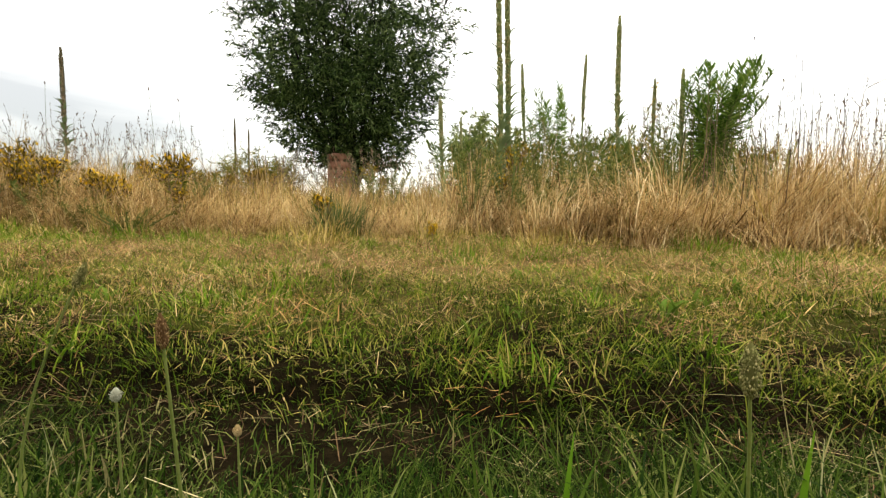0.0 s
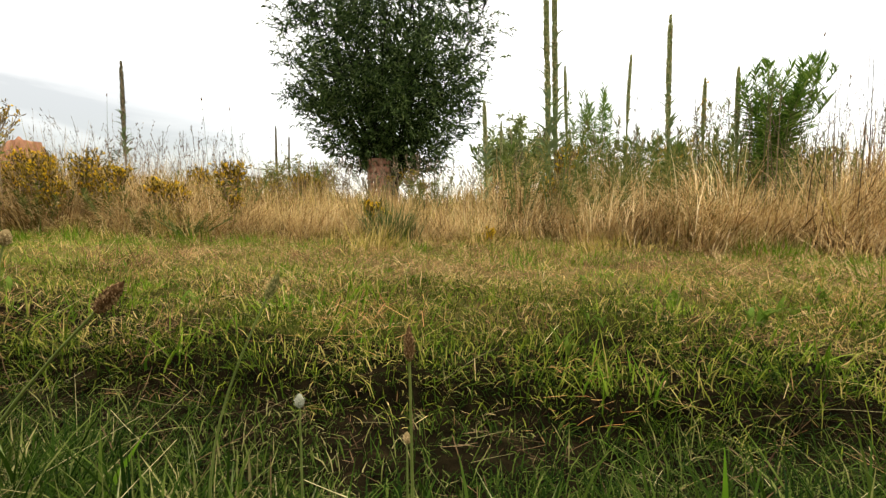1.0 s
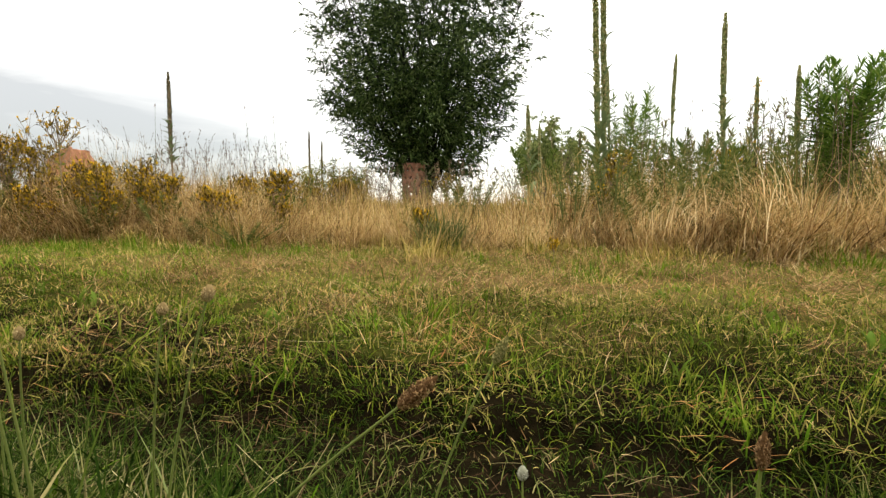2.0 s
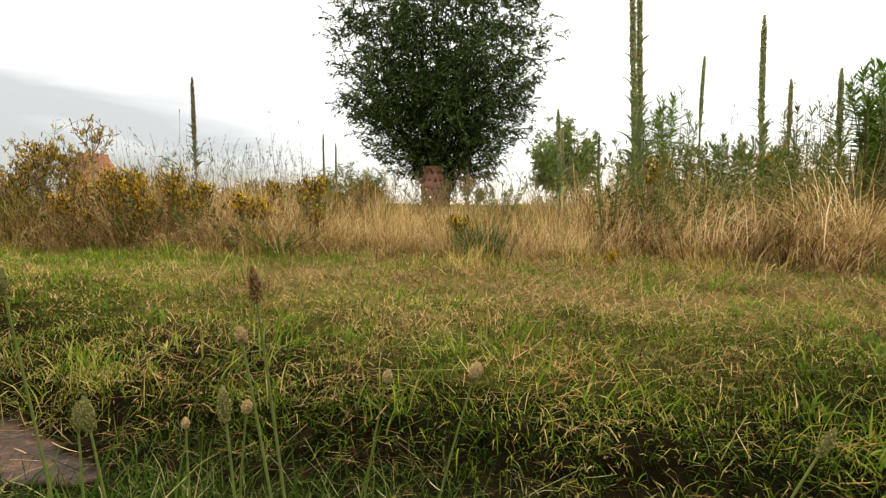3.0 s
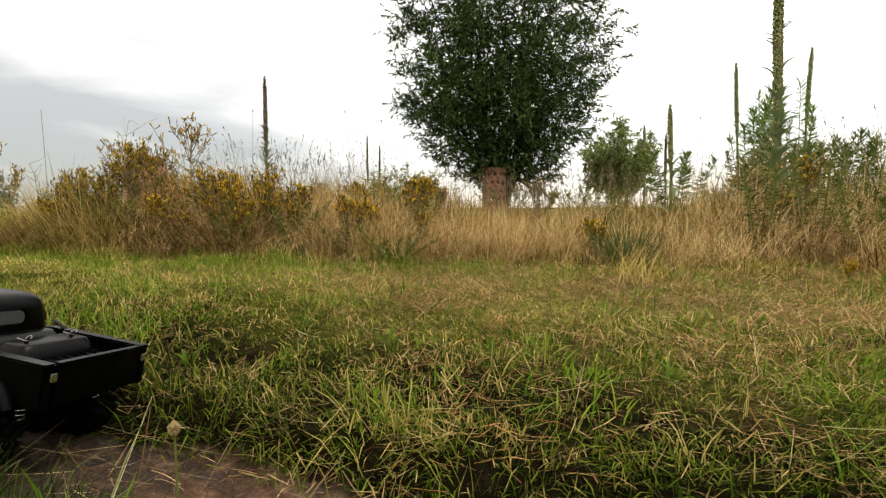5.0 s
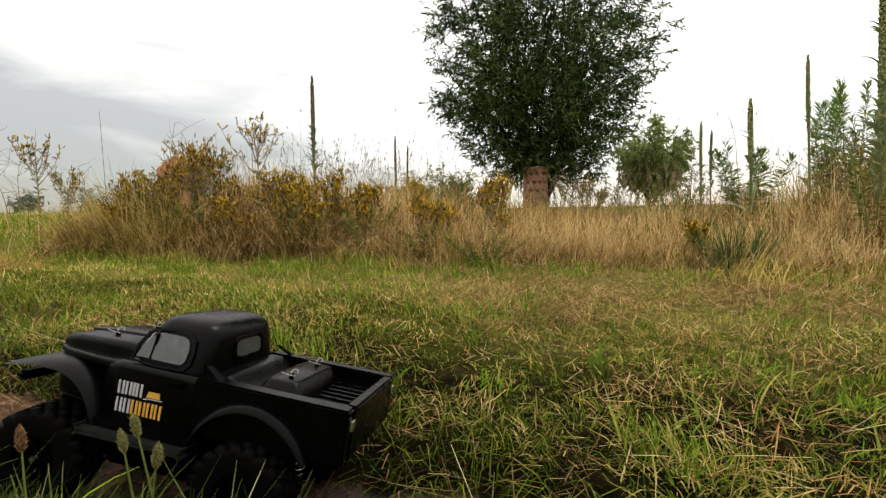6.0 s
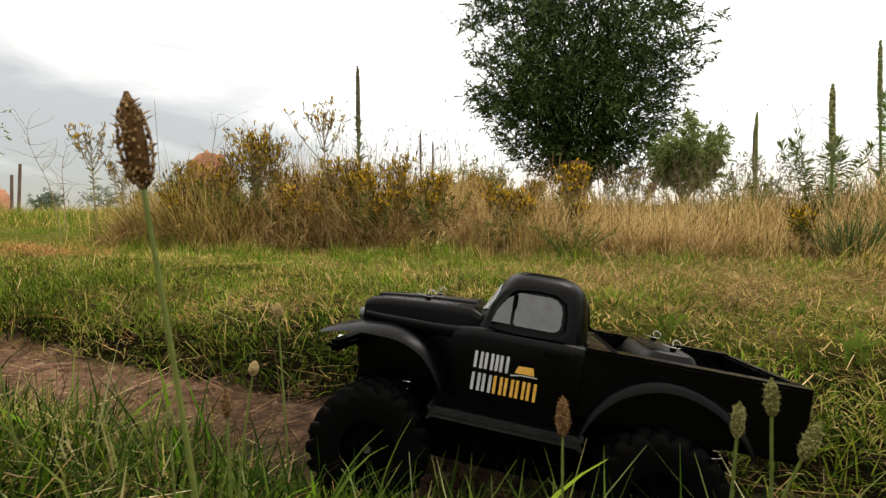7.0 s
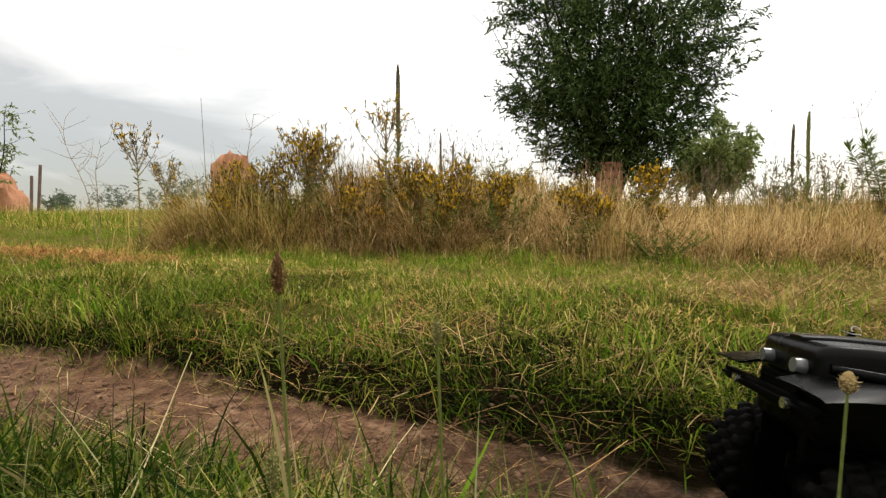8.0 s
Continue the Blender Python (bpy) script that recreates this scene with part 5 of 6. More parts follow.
def ragwort(x, y, h, spread, stems, label, yellow=0.3, lean=(0, 0), leafy=130):
    """Branching stems that end in flat clusters of brown and yellow heads."""
    global rng, U
    rng = np.random.default_rng(int(abs(x) * 1000 + abs(y) * 77))
    U = rng.uniform
    ob = thing("ragwort", label, "ragwort", (x, y, float(height(x, y))), group="ragworts along the bank")
    for s in range(stems):
        a = U(0, 2 * np.pi)
        o = U(0.2, 1) * spread if stems > 1 else 0
        hh = h * (U(0.5, 1.05) if stems > 1 else 1)
        t = np.linspace(0, 1, 7)
        line = np.stack([(o * math.cos(a) + lean[0]) * t, (o * math.sin(a) * 0.8 + lean[1]) * t, t * hh * 0.8 - 0.02 * (t == 0)], -1)
        tubes = [tube(line, np.linspace(0.006, 0.003, 7), 5)]
        tips_ = []
        fingers, branches = [], []
        leafy = leafy if stems > 1 else 70
        for b in range(14):
            k = U(0.6, 1.0) if stems > 1 else U(0.74, 1.0)
            p = np.array([np.interp(k, t, line[:, q]) for q in range(3)])
            ab = b * 2.4 + U(0, 0.7)
            d = np.array([math.cos(ab), math.sin(ab), U(0.7, 1.8)])
            br = limb(p, d, hh * (1.06 - 0.8 * k) * U(0.6, 0.95), 4, 0.10, 0.22)
            branches.append(tube(br, np.linspace(0.003, 0.0017, 5), 3))
            for _ in range(12):
                base_ = br[rng.integers(2, 5)] + rng.normal(0, 0.008, 3)
                e = limb(base_, br[-1] - br[-2] + rng.normal(0, 0.03, 3), U(0.022, 0.046), 2, 0.28, 0.35)
                fingers.append(tube(e, np.array([0.0014, 0.0034, 0.0019]) * U(0.7, 1.3), 3))
                tips_.append(e[-1])
        st = part("stem", mesh_from("stem", *join(*tubes), M_DRYSTEM, True), None, ob)
        for br in branches:
            part("branch", mesh_from("branch", *br, M_DRYSTEM, True), None, st)
        T = np.array(tips_)
        small(part("inflorescence", mesh_from("inflorescence", *join(*fingers), M_RAGHEAD), None, st, "dark brown finger-like seed heads"))
        fl = T[U(0, 1, len(T)) < yellow * 0.48]
        if len(fl):
            way = rng.normal(0, 1, (len(fl) * 5, 3)) + np.array([0, 0, 0.4])
            small(part("blossom", mesh_from("blossom", *leaves(np.repeat(fl, 5, 0), way, U(0.009, 0.017, len(fl) * 5), U(0.008, 0.013, len(fl) * 5)), M_YELLOW), None, st, "small yellow flowers"))
        k = U(0.06, 0.95, leafy)
        b = np.stack([np.interp(k, t, line[:, q]) for q in range(3)], -1)
        az_ = U(0, 2 * np.pi, leafy)
        way = np.stack([np.cos(az_), np.sin(az_), U(0.0, 1.2, leafy)], -1)
        small(part("foliage", mesh_from("foliage", *leaves(b, way, U(0.03, 0.075, leafy), U(0.007, 0.014, leafy), 0.2), M_RAGLEAF), None, st, "ragged green leaves"))
    return ob


for args in (
    (-3.33, 3.28, 0.90, 0.02, 1, "tall ragwort with a broad brown and yellow head", 0.30),
    (-3.20, 3.42, 0.64, 0.12, 4, "dark bushy ragwort with brown and yellow heads", 0.35),
    (-3.72, 3.60, 0.52, 0.12, 4, "thin ragwort with brown heads", 0.15),
    (-4.16, 3.52, 0.78, 0.10, 3, "bushy olive ragwort with brown heads", 0.2),
    (-4.43, 3.58, 0.56, 0.13, 3, "bushy ragwort with golden brown heads", 0.25),
    (-3.44, 3.50, 0.62, 0.10, 3, "ragwort with golden brown heads", 0.3),
    (-4.02, 3.75, 0.92, 0.16, 3, "bushy ragwort gone mostly brown", 0.12),
    (-4.40, 3.40, 0.55, 0.15, 4, "bushy olive green ragwort", 0.12),
    (-4.66, 3.72, 0.66, 0.16, 3, "bushy olive brown ragwort", 0.15),
    (-3.90, 3.44, 0.92, 0.14, 4, "bushy ragwort with brown and yellow heads", 0.3),
    (-5.20, 3.43, 0.86, 0.03, 1, "single thin ragwort with a flat head", 0.35),
    (-5.55, 4.3, 0.62, 0.10, 2, "thin leaning brown ragwort", 0.2, (-0.2, 0)),
    (-5.07, 3.54, 0.64, 0.03, 1, "small thin brown ragwort", 0.1),
    (-2.75, 3.45, 0.46, 0.14, 4, "low ragwort with bright yellow flowers", 0.38),
    (-2.95, 3.55, 0.55, 0.12, 3, "ragwort with bright yellow flowers", 0.38),
    (-3.5, 4.4, 0.5, 0.15, 3, "ragwort with yellow flowers in dry grass", 0.38),
    (-2.5, 4.3, 0.52, 0.14, 3, "ragwort with yellow flowers in dry grass", 0.38),
    (-1.84, 3.42, 0.46, 0.07, 3, "ragwort with orange-yellow flowers", 0.38),
    (-0.66, 3.14, 0.30, 0.10, 2, "low leaning ragwort with yellow flowers", 0.38, (-0.15, 0)),
    (0.33, 3.36, 0.62, 0.10, 2, "ragwort with orange-yellow flowers", 0.3),
    (0.55, 4.3, 0.62, 0.18, 3, "brown ragwort among dry grass", 0.25),
    (1.35, 3.9, 0.68, 0.12, 2, "ragwort with yellow flowers", 0.38),
    (-4.6, 4.9, 0.55, 0.18, 4, "ragwort with yellow flowers in dry grass", 0.38),
    (-2.25, 6.4, 0.45, 0.4, 5, "brown flowering weeds at the willow's foot", 0.05),
    (-0.9, 6.4, 0.5, 0.35, 5, "olive weeds at the willow's foot", 0.05),
    (-3.5, 6.0, 0.5, 0.5, 6, "brown flowering weeds before the willow", 0.05),
    (-2.1, 5.4, 0.42, 0.4, 6, "brown flowering weeds before the willow", 0.1),
    (-2.9, 5.8, 0.46, 0.5, 7, "brown flowering weeds before the willow", 0.05),
    (2.4, 4.0, 0.6, 0.2, 3, "brown weeds among dry grass", 0.15),
    (-3.02, 3.30, 0.50, 0.12, 3, "low ragwort with brown and yellow heads", 0.4),
    (-2.20, 3.30, 0.36, 0.12, 3, "low ragwort with brown and yellow heads", 0.4),
    (-3.48, 3.22, 0.40, 0.12, 3, "low bushy ragwort at the foot of the bank", 0.35),
):
    ragwort(*args)
smallest = ragwort(-0.13, 2.14, 0.36, 0.04, 1, "tiny ragwort with an orange-yellow flower", 0.9, (0, 0), 30)
smallest.scale = (0.3, 0.3, 0.4)
rng = np.random.default_rng(29)
U = rng.uniform

# ---- things on the bank ----


def perforated_guard(x, y, top, r, h, label):
    """A perforated terracotta tube round a sapling's foot: two walls with square holes through them."""
    ob = thing("tree_guard", label, "tree guard", (x, y, top - h))
    cols, rows_ = 24, 22
    v, f = [], []
    for wall, rad in ((0, r), (1, r - 0.018)):
        for b in range(rows_ + 1):
            for a in range(cols):
                v.append((rad * math.cos(2 * math.pi * a / cols), rad * math.sin(2 * math.pi * a / cols), h * b / rows_))
    size = cols * (rows_ + 1)

    def hole(a, b):
        return 2 <= b <= 20 and b % 3 == 1 and (a + (b // 3) % 2) % 2 == 0

    for b in range(rows_):
        for a in range(cols):
            q = [b * cols + a, b * cols + (a + 1) % cols, (b + 1) * cols + (a + 1) % cols, (b + 1) * cols + a]
            if hole(a, b):
                for m_ in range(4):
                    f.append((q[m_], q[(m_ + 1) % 4], q[(m_ + 1) % 4] + size, q[m_] + size))
            else:
                f.append(tuple(q))
                f.append(tuple(i_ + size for i_ in reversed(q)))
    for a in range(cols):
        b = rows_ * cols
        f.append((b + a, b + (a + 1) % cols, b + (a + 1) % cols + size, b + a + size))
    part("perforated_wall", mesh_from("perforated_wall", v, f, M_CLAY), None, ob)
    return ob


perforated_guard(-1.50, 7.30, 1.04, 0.172, 0.86, "terracotta tube with rows of small holes at the willow's foot")


def mound(x, y, rx, ry, h, label):
    ob = thing("clay_mound", label, "clay mound", (x, y, float(height(x, y)) - 0.1))
    bm = bmesh.new()
    bmesh.ops.create_icosphere(bm, subdivisions=4, radius=1)
    for q in bm.verts:
        k = 1 + 0.35 * noise.noise(q.co * 1.7 + Vector((x, y, 0))) + 0.12 * noise.noise(q.co * 6)
        q.co = Vector((q.co.x * rx * k, q.co.y * ry * k, max(-0.1, math.copysign(abs(q.co.z) ** 0.55, q.co.z) * h * (0.6 + 0.4 * k))))
        q.co.z = (q.co.z // 0.17 + min(1.0, (q.co.z % 0.17) / 0.06)) * 0.17
    part("clay_body", bm, M_MOUND, ob, smooth=True)
    return ob


mound(-7.55, 7.9, 0.37, 0.36, 1.19, "orange clay heap behind the weeds")
mound(-15.0, 9.2, 0.80, 0.6, 1.12, "orange clay heap on the far field")


def stake(x, y, h, lean):
    ob = thing("wooden_stake", "dark weathered wooden stake leaning in the grass", "stake", (x, y, float(height(x, y)) - 0.1), group="stakes")
    bm = bmesh.new()
    bmesh.ops.create_cone(bm, cap_ends=True, segments=9, radius1=0.03, radius2=0.026, depth=h)
    bmesh.ops.bevel(bm, geom=[e for e in bm.edges if abs(e.verts[0].co.z - e.verts[1].co.z) < 1e-4], offset=0.008, segments=1, affect="EDGES")
    for q in bm.verts:
        q.co.z += h / 2
        q.co.x += lean * q.co.z + 0.006 * math.sin(9 * q.co.z)
    part("post", bm, M_WOOD, ob)


stake(-12.35, 8.2, 0.92, 0.10)
stake(-12.05, 8.1, 1.12, 0.14)


def bare_weed(x, y, h, label):
    ob = thing("bare_weed", label, "weed", (x, y, float(height(x, y))))
    main = limb((0, 0, -0.02), (U(-0.2, 0.2), 0, 1), h, 8, 0.08, 0.03)
    st = part("stem", mesh_from("stem", *tube(main, np.linspace(0.006, 0.002, 9), 4), M_DRYSTEM, True), None, ob)
    for b in range(14):
        p = main[rng.integers(3, 9)]
        br = limb(p, (U(-1, 1), U(-1, 1), U(0.2, 1)), h * U(0.15, 0.4), 4, 0.2, 0.02)
        part("branch", mesh_from("branch", *tube(br, np.linspace(0.0025, 0.001, 5), 3), M_DRYSTEM, True), None, st)


for bx, by, bh in ((-6.3, 4.1, 1.05), (-6.6, 4.4, 0.9), (-6.0, 4.6, 0.75), (2.7, 3.5, 0.95), (0.3, 5.2, 0.95), (-5.4, 4.9, 1.2)):
    bare_weed(bx, by, bh, "bare grey branching weed stem")

# ---- the model truck; x runs from its nose (-) to its tail (+), y- is the side towards the camera ----
truck = thing("model_truck", "satin black radio-controlled model pickup in a mud rut", "model truck", (*TRUCK_AT, 0.052), -0.5)
truck.rotation_euler = (radians(-7.0), radians(9.0), radians(-0.5))
TU = 0.19


def ring(half_y, z0, z1, u, r, n=5):
    """A rounded rectangle across the truck at u."""
    pts = []
    for cy, cz, a0 in ((half_y - r, z1 - r, 0), (-half_y + r, z1 - r, 90), (-half_y + r, z0 + r, 180), (half_y - r, z0 + r, 270)):
        for q in range(n):
            a = radians(a0 + 90 * q / (n - 1))
            pts.append((u - TU, cy + r * math.cos(a), cz + r * math.sin(a)))
    return pts


def loft(sections, cap=True):
    bm = bmesh.new()
    rows_ = [[bm.verts.new(p) for p in s] for s in sections]
    n = len(rows_[0])
    for a, b in zip(rows_, rows_[1:]):
        for q in range(n):
            bm.faces.new((a[q], a[(q + 1) % n], b[(q + 1) % n], b[q]))
    if cap:
        bm.faces.new(rows_[0])
        bm.faces.new(rows_[-1])
    return bm


def box(bm, x0, x1, y0, y1, z0, z1, bevel=0.0):
    r = bmesh.ops.create_cube(bm, size=1)["verts"]
    for q in r:
        q.co = Vector((x0 + (q.co.x + 0.5) * (x1 - x0), y0 + (q.co.y + 0.5) * (y1 - y0), z0 + (q.co.z + 0.5) * (z1 - z0)))
    if bevel:
        bmesh.ops.bevel(bm, geom=list({e for q in r for e in q.link_edges}), offset=bevel, segments=2, affect="EDGES")
    return bm


def tbox(name, x0, x1, y0, y1, z0, z1, bevel, mat_, parent, label=""):
    return part(name, box(bmesh.new(), x0 - TU, x1 - TU, y0, y1, z0, z1, bevel), mat_, parent, label)


# hood, cowl and door section
hood = loft([ring(0.040, 0.125, 0.180, 0.022, 0.006), ring(0.046, 0.118, 0.186, 0.024, 0.007), ring(0.049, 0.11, 0.1895, 0.030, 0.008), ring(0.052, 0.11, 0.1925, 0.050, 0.008), ring(0.058, 0.11, 0.196, 0.09, 0.008), ring(0.067, 0.11, 0.199, 0.138, 0.008), ring(0.067, 0.11, 0.194, 0.150, 0.008)])
crest = loft([ring(0.010, 0.185, 0.1915, 0.026, 0.002), ring(0.014, 0.185, 0.1950, 0.050, 0.003), ring(0.018, 0.188, 0.1988, 0.09, 0.003), ring(0.024, 0.19, 0.2018, 0.138, 0.003)])
part("hood_crest", crest, M_BODY, truck, "raised middle of the hood", True)
part("hood", hood, M_BODY, truck, "long rounded black hood", True)
side_step = loft([ring(0.052, 0.168, 0.1755, 0.028, 0.003), ring(0.064, 0.168, 0.1765, 0.05, 0.003), ring(0.076, 0.168, 0.1785, 0.10, 0.003), ring(0.083, 0.168, 0.181, 0.14, 0.004)])
part("hood_moulding", side_step, M_BODY, truck, smooth=True)
door_sec = loft([ring(0.062, 0.112, 0.172, 0.10, 0.012), ring(0.082, 0.108, 0.181, 0.128, 0.010), ring(0.089, 0.106, 0.184, 0.15, 0.008), ring(0.0895, 0.106, 0.184, 0.23, 0.008), ring(0.0895, 0.106, 0.1835, 0.247, 0.008)])
part("door_section", door_sec, M_BODY, truck, smooth=True)
for s in (-1, 1):
    tbox("rocker", 0.124, 0.254, s * 0.070, s * 0.093, 0.106, 0.116, 0.003, M_BODY, truck)
    tbox("running_board", 0.120, 0.252, s * 0.080, s * 0.1045, 0.1005, 0.1075, 0.0025, M_BOARD, truck, "scuffed grey-black running board")
    tbox("door_seam", 0.2398, 0.2404, s * 0.0880, s * 0.0896, 0.106, 0.172, 0.0, M_TRIM, truck)
    tbox("door_handle", 0.214, 0.232, s * 0.0885, s * 0.0925, 0.170, 0.1735, 0.0015, M_BODY, truck)

# cab: stacked rounded plans that shrink towards the roof


def plan(u0, u1, half_y, z, e=4.5, n=40):
    pts = []
    for q in range(n):
        a = 2 * math.pi * q / n
        c, s = math.cos(a), math.sin(a)
        pts.append(((u0 + u1) / 2 - TU + (u1 - u0) / 2 * math.copysign(abs(c) ** (2 / e), c), half_y * math.copysign(abs(s) ** (2 / e), s), z))
    return pts


CAB = [(0.138, 0.256, 0.084, 0.176), (0.1395, 0.2545, 0.0832, 0.183), (0.149, 0.2525, 0.0785, 0.200), (0.159, 0.250, 0.0735, 0.218), (0.1645, 0.2465, 0.0700, 0.228), (0.169, 0.2415, 0.0655, 0.2345), (0.176, 0.234, 0.0575, 0.2390), (0.185, 0.224, 0.044, 0.2415), (0.196, 0.212, 0.02, 0.2422)]
part("cab", loft([plan(*c) for c in CAB]), M_BODY, truck, "rounded black cab with a domed roof", True)


def cab_side(z):
    return float(np.interp(z, [c[3] for c in CAB[:6]], [c[2] for c in CAB[:6]]))


def cab_front(z):
    return float(np.interp(z, [c[3] for c in CAB[:6]], [c[0] for c in CAB[:6]]))


def cab_back(z):
    return float(np.interp(z, [c[3] for c in CAB[:6]], [c[1] for c in CAB[:6]]))


def panel(outline, place, lift, deep=0.0015):
    """A thin rounded plate: outline points in a plane are laid on a surface by place(p, q, lift)."""
    bm = bmesh.new()
    top = [bm.verts.new(place(p, q, lift)) for p, q in outline]
    bot = [bm.verts.new(place(p, q, lift - deep)) for p, q in outline]
    bm.faces.new(top)
    bm.faces.new(bot[::-1])
    n = len(top)
    for k_ in range(n):
        bm.faces.new((top[k_], bot[k_], bot[(k_ + 1) % n], top[(k_ + 1) % n]))
    return bm


def frame_ring(outline, grow, place, lift, deep=0.003):
    """A raised rim round an outline."""
    c = np.mean(outline, 0)
    outer = [tuple(np.array(p) + (np.array(p) - c) / np.linalg.norm(np.array(p) - c) * grow) for p in outline]
    bm = bmesh.new()
    loops = [[bm.verts.new(place(p, q, l)) for p, q in ol] for ol, l in ((outline, lift - deep), (outline, lift), (outer, lift), (outer, lift - deep))]
    n = len(outline)
    for a, b in zip(loops, loops[1:]):
        for k_ in range(n):
            bm.faces.new((a[k_], a[(k_ + 1) % n], b[(k_ + 1) % n], b[k_]))
    return bm


def rounded(u0, u1, z0, z1, r00, r10, r11, r01, n=4):
    pts = []
    for cx, cz, r, a0 in ((u1 - r11, z1 - r11, r11, 0), (u0 + r01, z1 - r01, r01, 90), (u0 + r00, z0 + r00, r00, 180), (u1 - r10, z0 + r10, r10, 270)):
        for q in range(n):
            a = radians(a0 + 90 * q / (n - 1))
            pts.append((cx + r * math.cos(a), cz + r * math.sin(a)))
    return pts


for s in (-1, 1):
    def on_side(p, q, lift, s=s):
        return (p - TU, s * (cab_side(q) + lift), q)
    quarter = [(0.1605, 0.1915), (0.1775, 0.1915), (0.1775, 0.2180), (0.1725, 0.2150), (0.1645, 0.2030)]
    main = rounded(0.1805, 0.2235, 0.1910, 0.2215, 0.003, 0.007, 0.012, 0.003)
    w1 = part("side_window", panel(quarter, on_side, 0.0016), M_PANE, truck, "grey quarter window pane")
    w2 = part("side_window", panel(main, on_side, 0.0016), M_PANE, truck, "grey rounded door window pane")
    whole = [(0.158, 0.1885), (0.19, 0.1875), (0.222, 0.1880), (0.228, 0.194), (0.2285, 0.205), (0.2265, 0.2175), (0.217, 0.2245), (0.198, 0.2258), (0.181, 0.2240), (0.1705, 0.2185), (0.1625, 0.2055)]
    part("window_rim", frame_ring(whole, 0.004, on_side, 0.003), M_BODY, truck, smooth=True)
    tbox("window_divider", 0.1787, 0.1817, s * 0.0745 if s > 0 else -0.0785, s * 0.0785 if s > 0 else -0.0745, 0.191, 0.2195, 0.0005, M_TRIM, truck)

for s in (-1, 1):
    def on_front(p, q, lift, s=s):
        r_ = min(0.97, abs(p) / cab_side(q))
        half_ = (cab_back(q) - cab_front(q)) / 2
        return ((cab_front(q) + cab_back(q)) / 2 - TU - half_ * (1 - r_ ** 4.5) ** (1 / 4.5) - lift, p, q)
    o = [(s * 0.002, 0.1975), (s * 0.020, 0.1975), (s * 0.040, 0.198), (s * 0.056, 0.199), (s * 0.063, 0.2005), (s * 0.0605, 0.210), (s * 0.055, 0.2195), (s * 0.046, 0.2225), (s * 0.022, 0.2245), (s * 0.002, 0.225)]
    part("windscreen", panel(o, on_front, 0.0016), M_SKY_SCREEN, truck, "split windscreen pane, sky reflection in its pale colour")


def on_back(p, q, lift):
    r_ = min(0.97, abs(p) / cab_side(q))
    half_ = (cab_back(q) - cab_front(q)) / 2
    return ((cab_front(q) + cab_back(q)) / 2 - TU + half_ * (1 - r_ ** 4.5) ** (1 / 4.5) + lift, p, q)


part("rear_window", panel(rounded(-0.027, 0.027, 0.1970, 0.2175, 0.007, 0.007, 0.009, 0.009), on_back, 0.0012), M_REAR, truck, "dark rounded rear window")
part("rear_window_rim", frame_ring(rounded(-0.029, 0.029, 0.195, 0.2195, 0.008, 0.008, 0.01, 0.01), 0.004, on_back, 0.0025), M_BODY, truck)

# load bed: walls, floor with ribs, raised hump behind the cab
for s in (-1, 1):
    bw = box(bmesh.new(), 0.245 - TU, 0.43 - TU, min(s * 0.0895, s * 0.0745), max(s * 0.0895, s * 0.0745), 0.121, 0.1815, 0.003)
    part("bed_side", bw, M_BODY, truck)
    tbox("bed_rail", 0.247, 0.4305, min(s * 0.0925, s * 0.0725), max(s * 0.0925, s * 0.0725), 0.1785, 0.1845, 0.0025, M_BODY, truck)
tbox("tailgate", 0.421, 0.4310, -0.0735, 0.0735, 0.122, 0.1815, 0.003, M_BODY, truck)
tbox("tailgate_rail", 0.419, 0.4325, -0.0722, 0.0722, 0.1785, 0.1845, 0.0025, M_BODY, truck)
tbox("bed_floor", 0.246, 0.421, -0.0743, 0.0743, 0.156, 0.167, 0.0, M_BODY, truck)
for q in range(9):
    tbox("bed_rib", 0.355, 0.418, -0.064 + q * 0.0155, -0.060 + q * 0.0155, 0.1665, 0.1695, 0.001, M_BODY, truck)
hump = loft([plan(0.296, 0.364, 0.066, 0.157, 7), plan(0.299, 0.361, 0.063, 0.170, 7), plan(0.309, 0.351, 0.054, 0.1870, 7), plan(0.313, 0.347, 0.050, 0.1890, 7)])
part("bed_hump", hump, M_BODY, truck, "raised hump in the load bed", True)
hump2 = loft([plan(0.248, 0.300, 0.073, 0.157, 8), plan(0.249, 0.288, 0.071, 0.170, 8), plan(0.250, 0.272, 0.066, 0.184, 8)])
part("bed_step", hump2, M_BODY, truck, "stepped ledge behind the cab", True)
for s in (-1, 1):
    strut = loft([[(0.250 - TU + dx, s * (0.074 + dy), 0.196 + dz) for dx, dy, dz in ((0, 0, 0), (0.005, 0, 0), (0.005, 0.005, 0), (0, 0.005, 0))], [(0.276 - TU + dx, s * (0.080 + dy), 0.181 + dz) for dx, dy, dz in ((0, 0, 0), (0.006, 0, 0), (0.006, 0.006, 0), (0, 0.006, 0))]])
    part("cab_brace", strut, M_BODY, truck)
    tbox("tail_light", 0.4300, 0.4335, s * 0.078 - 0.005, s * 0.078 + 0.005, 0.160, 0.172, 0.001, M_STEEL, truck, "small silver tail light")

# fenders: an arched flare swept along the wheel opening


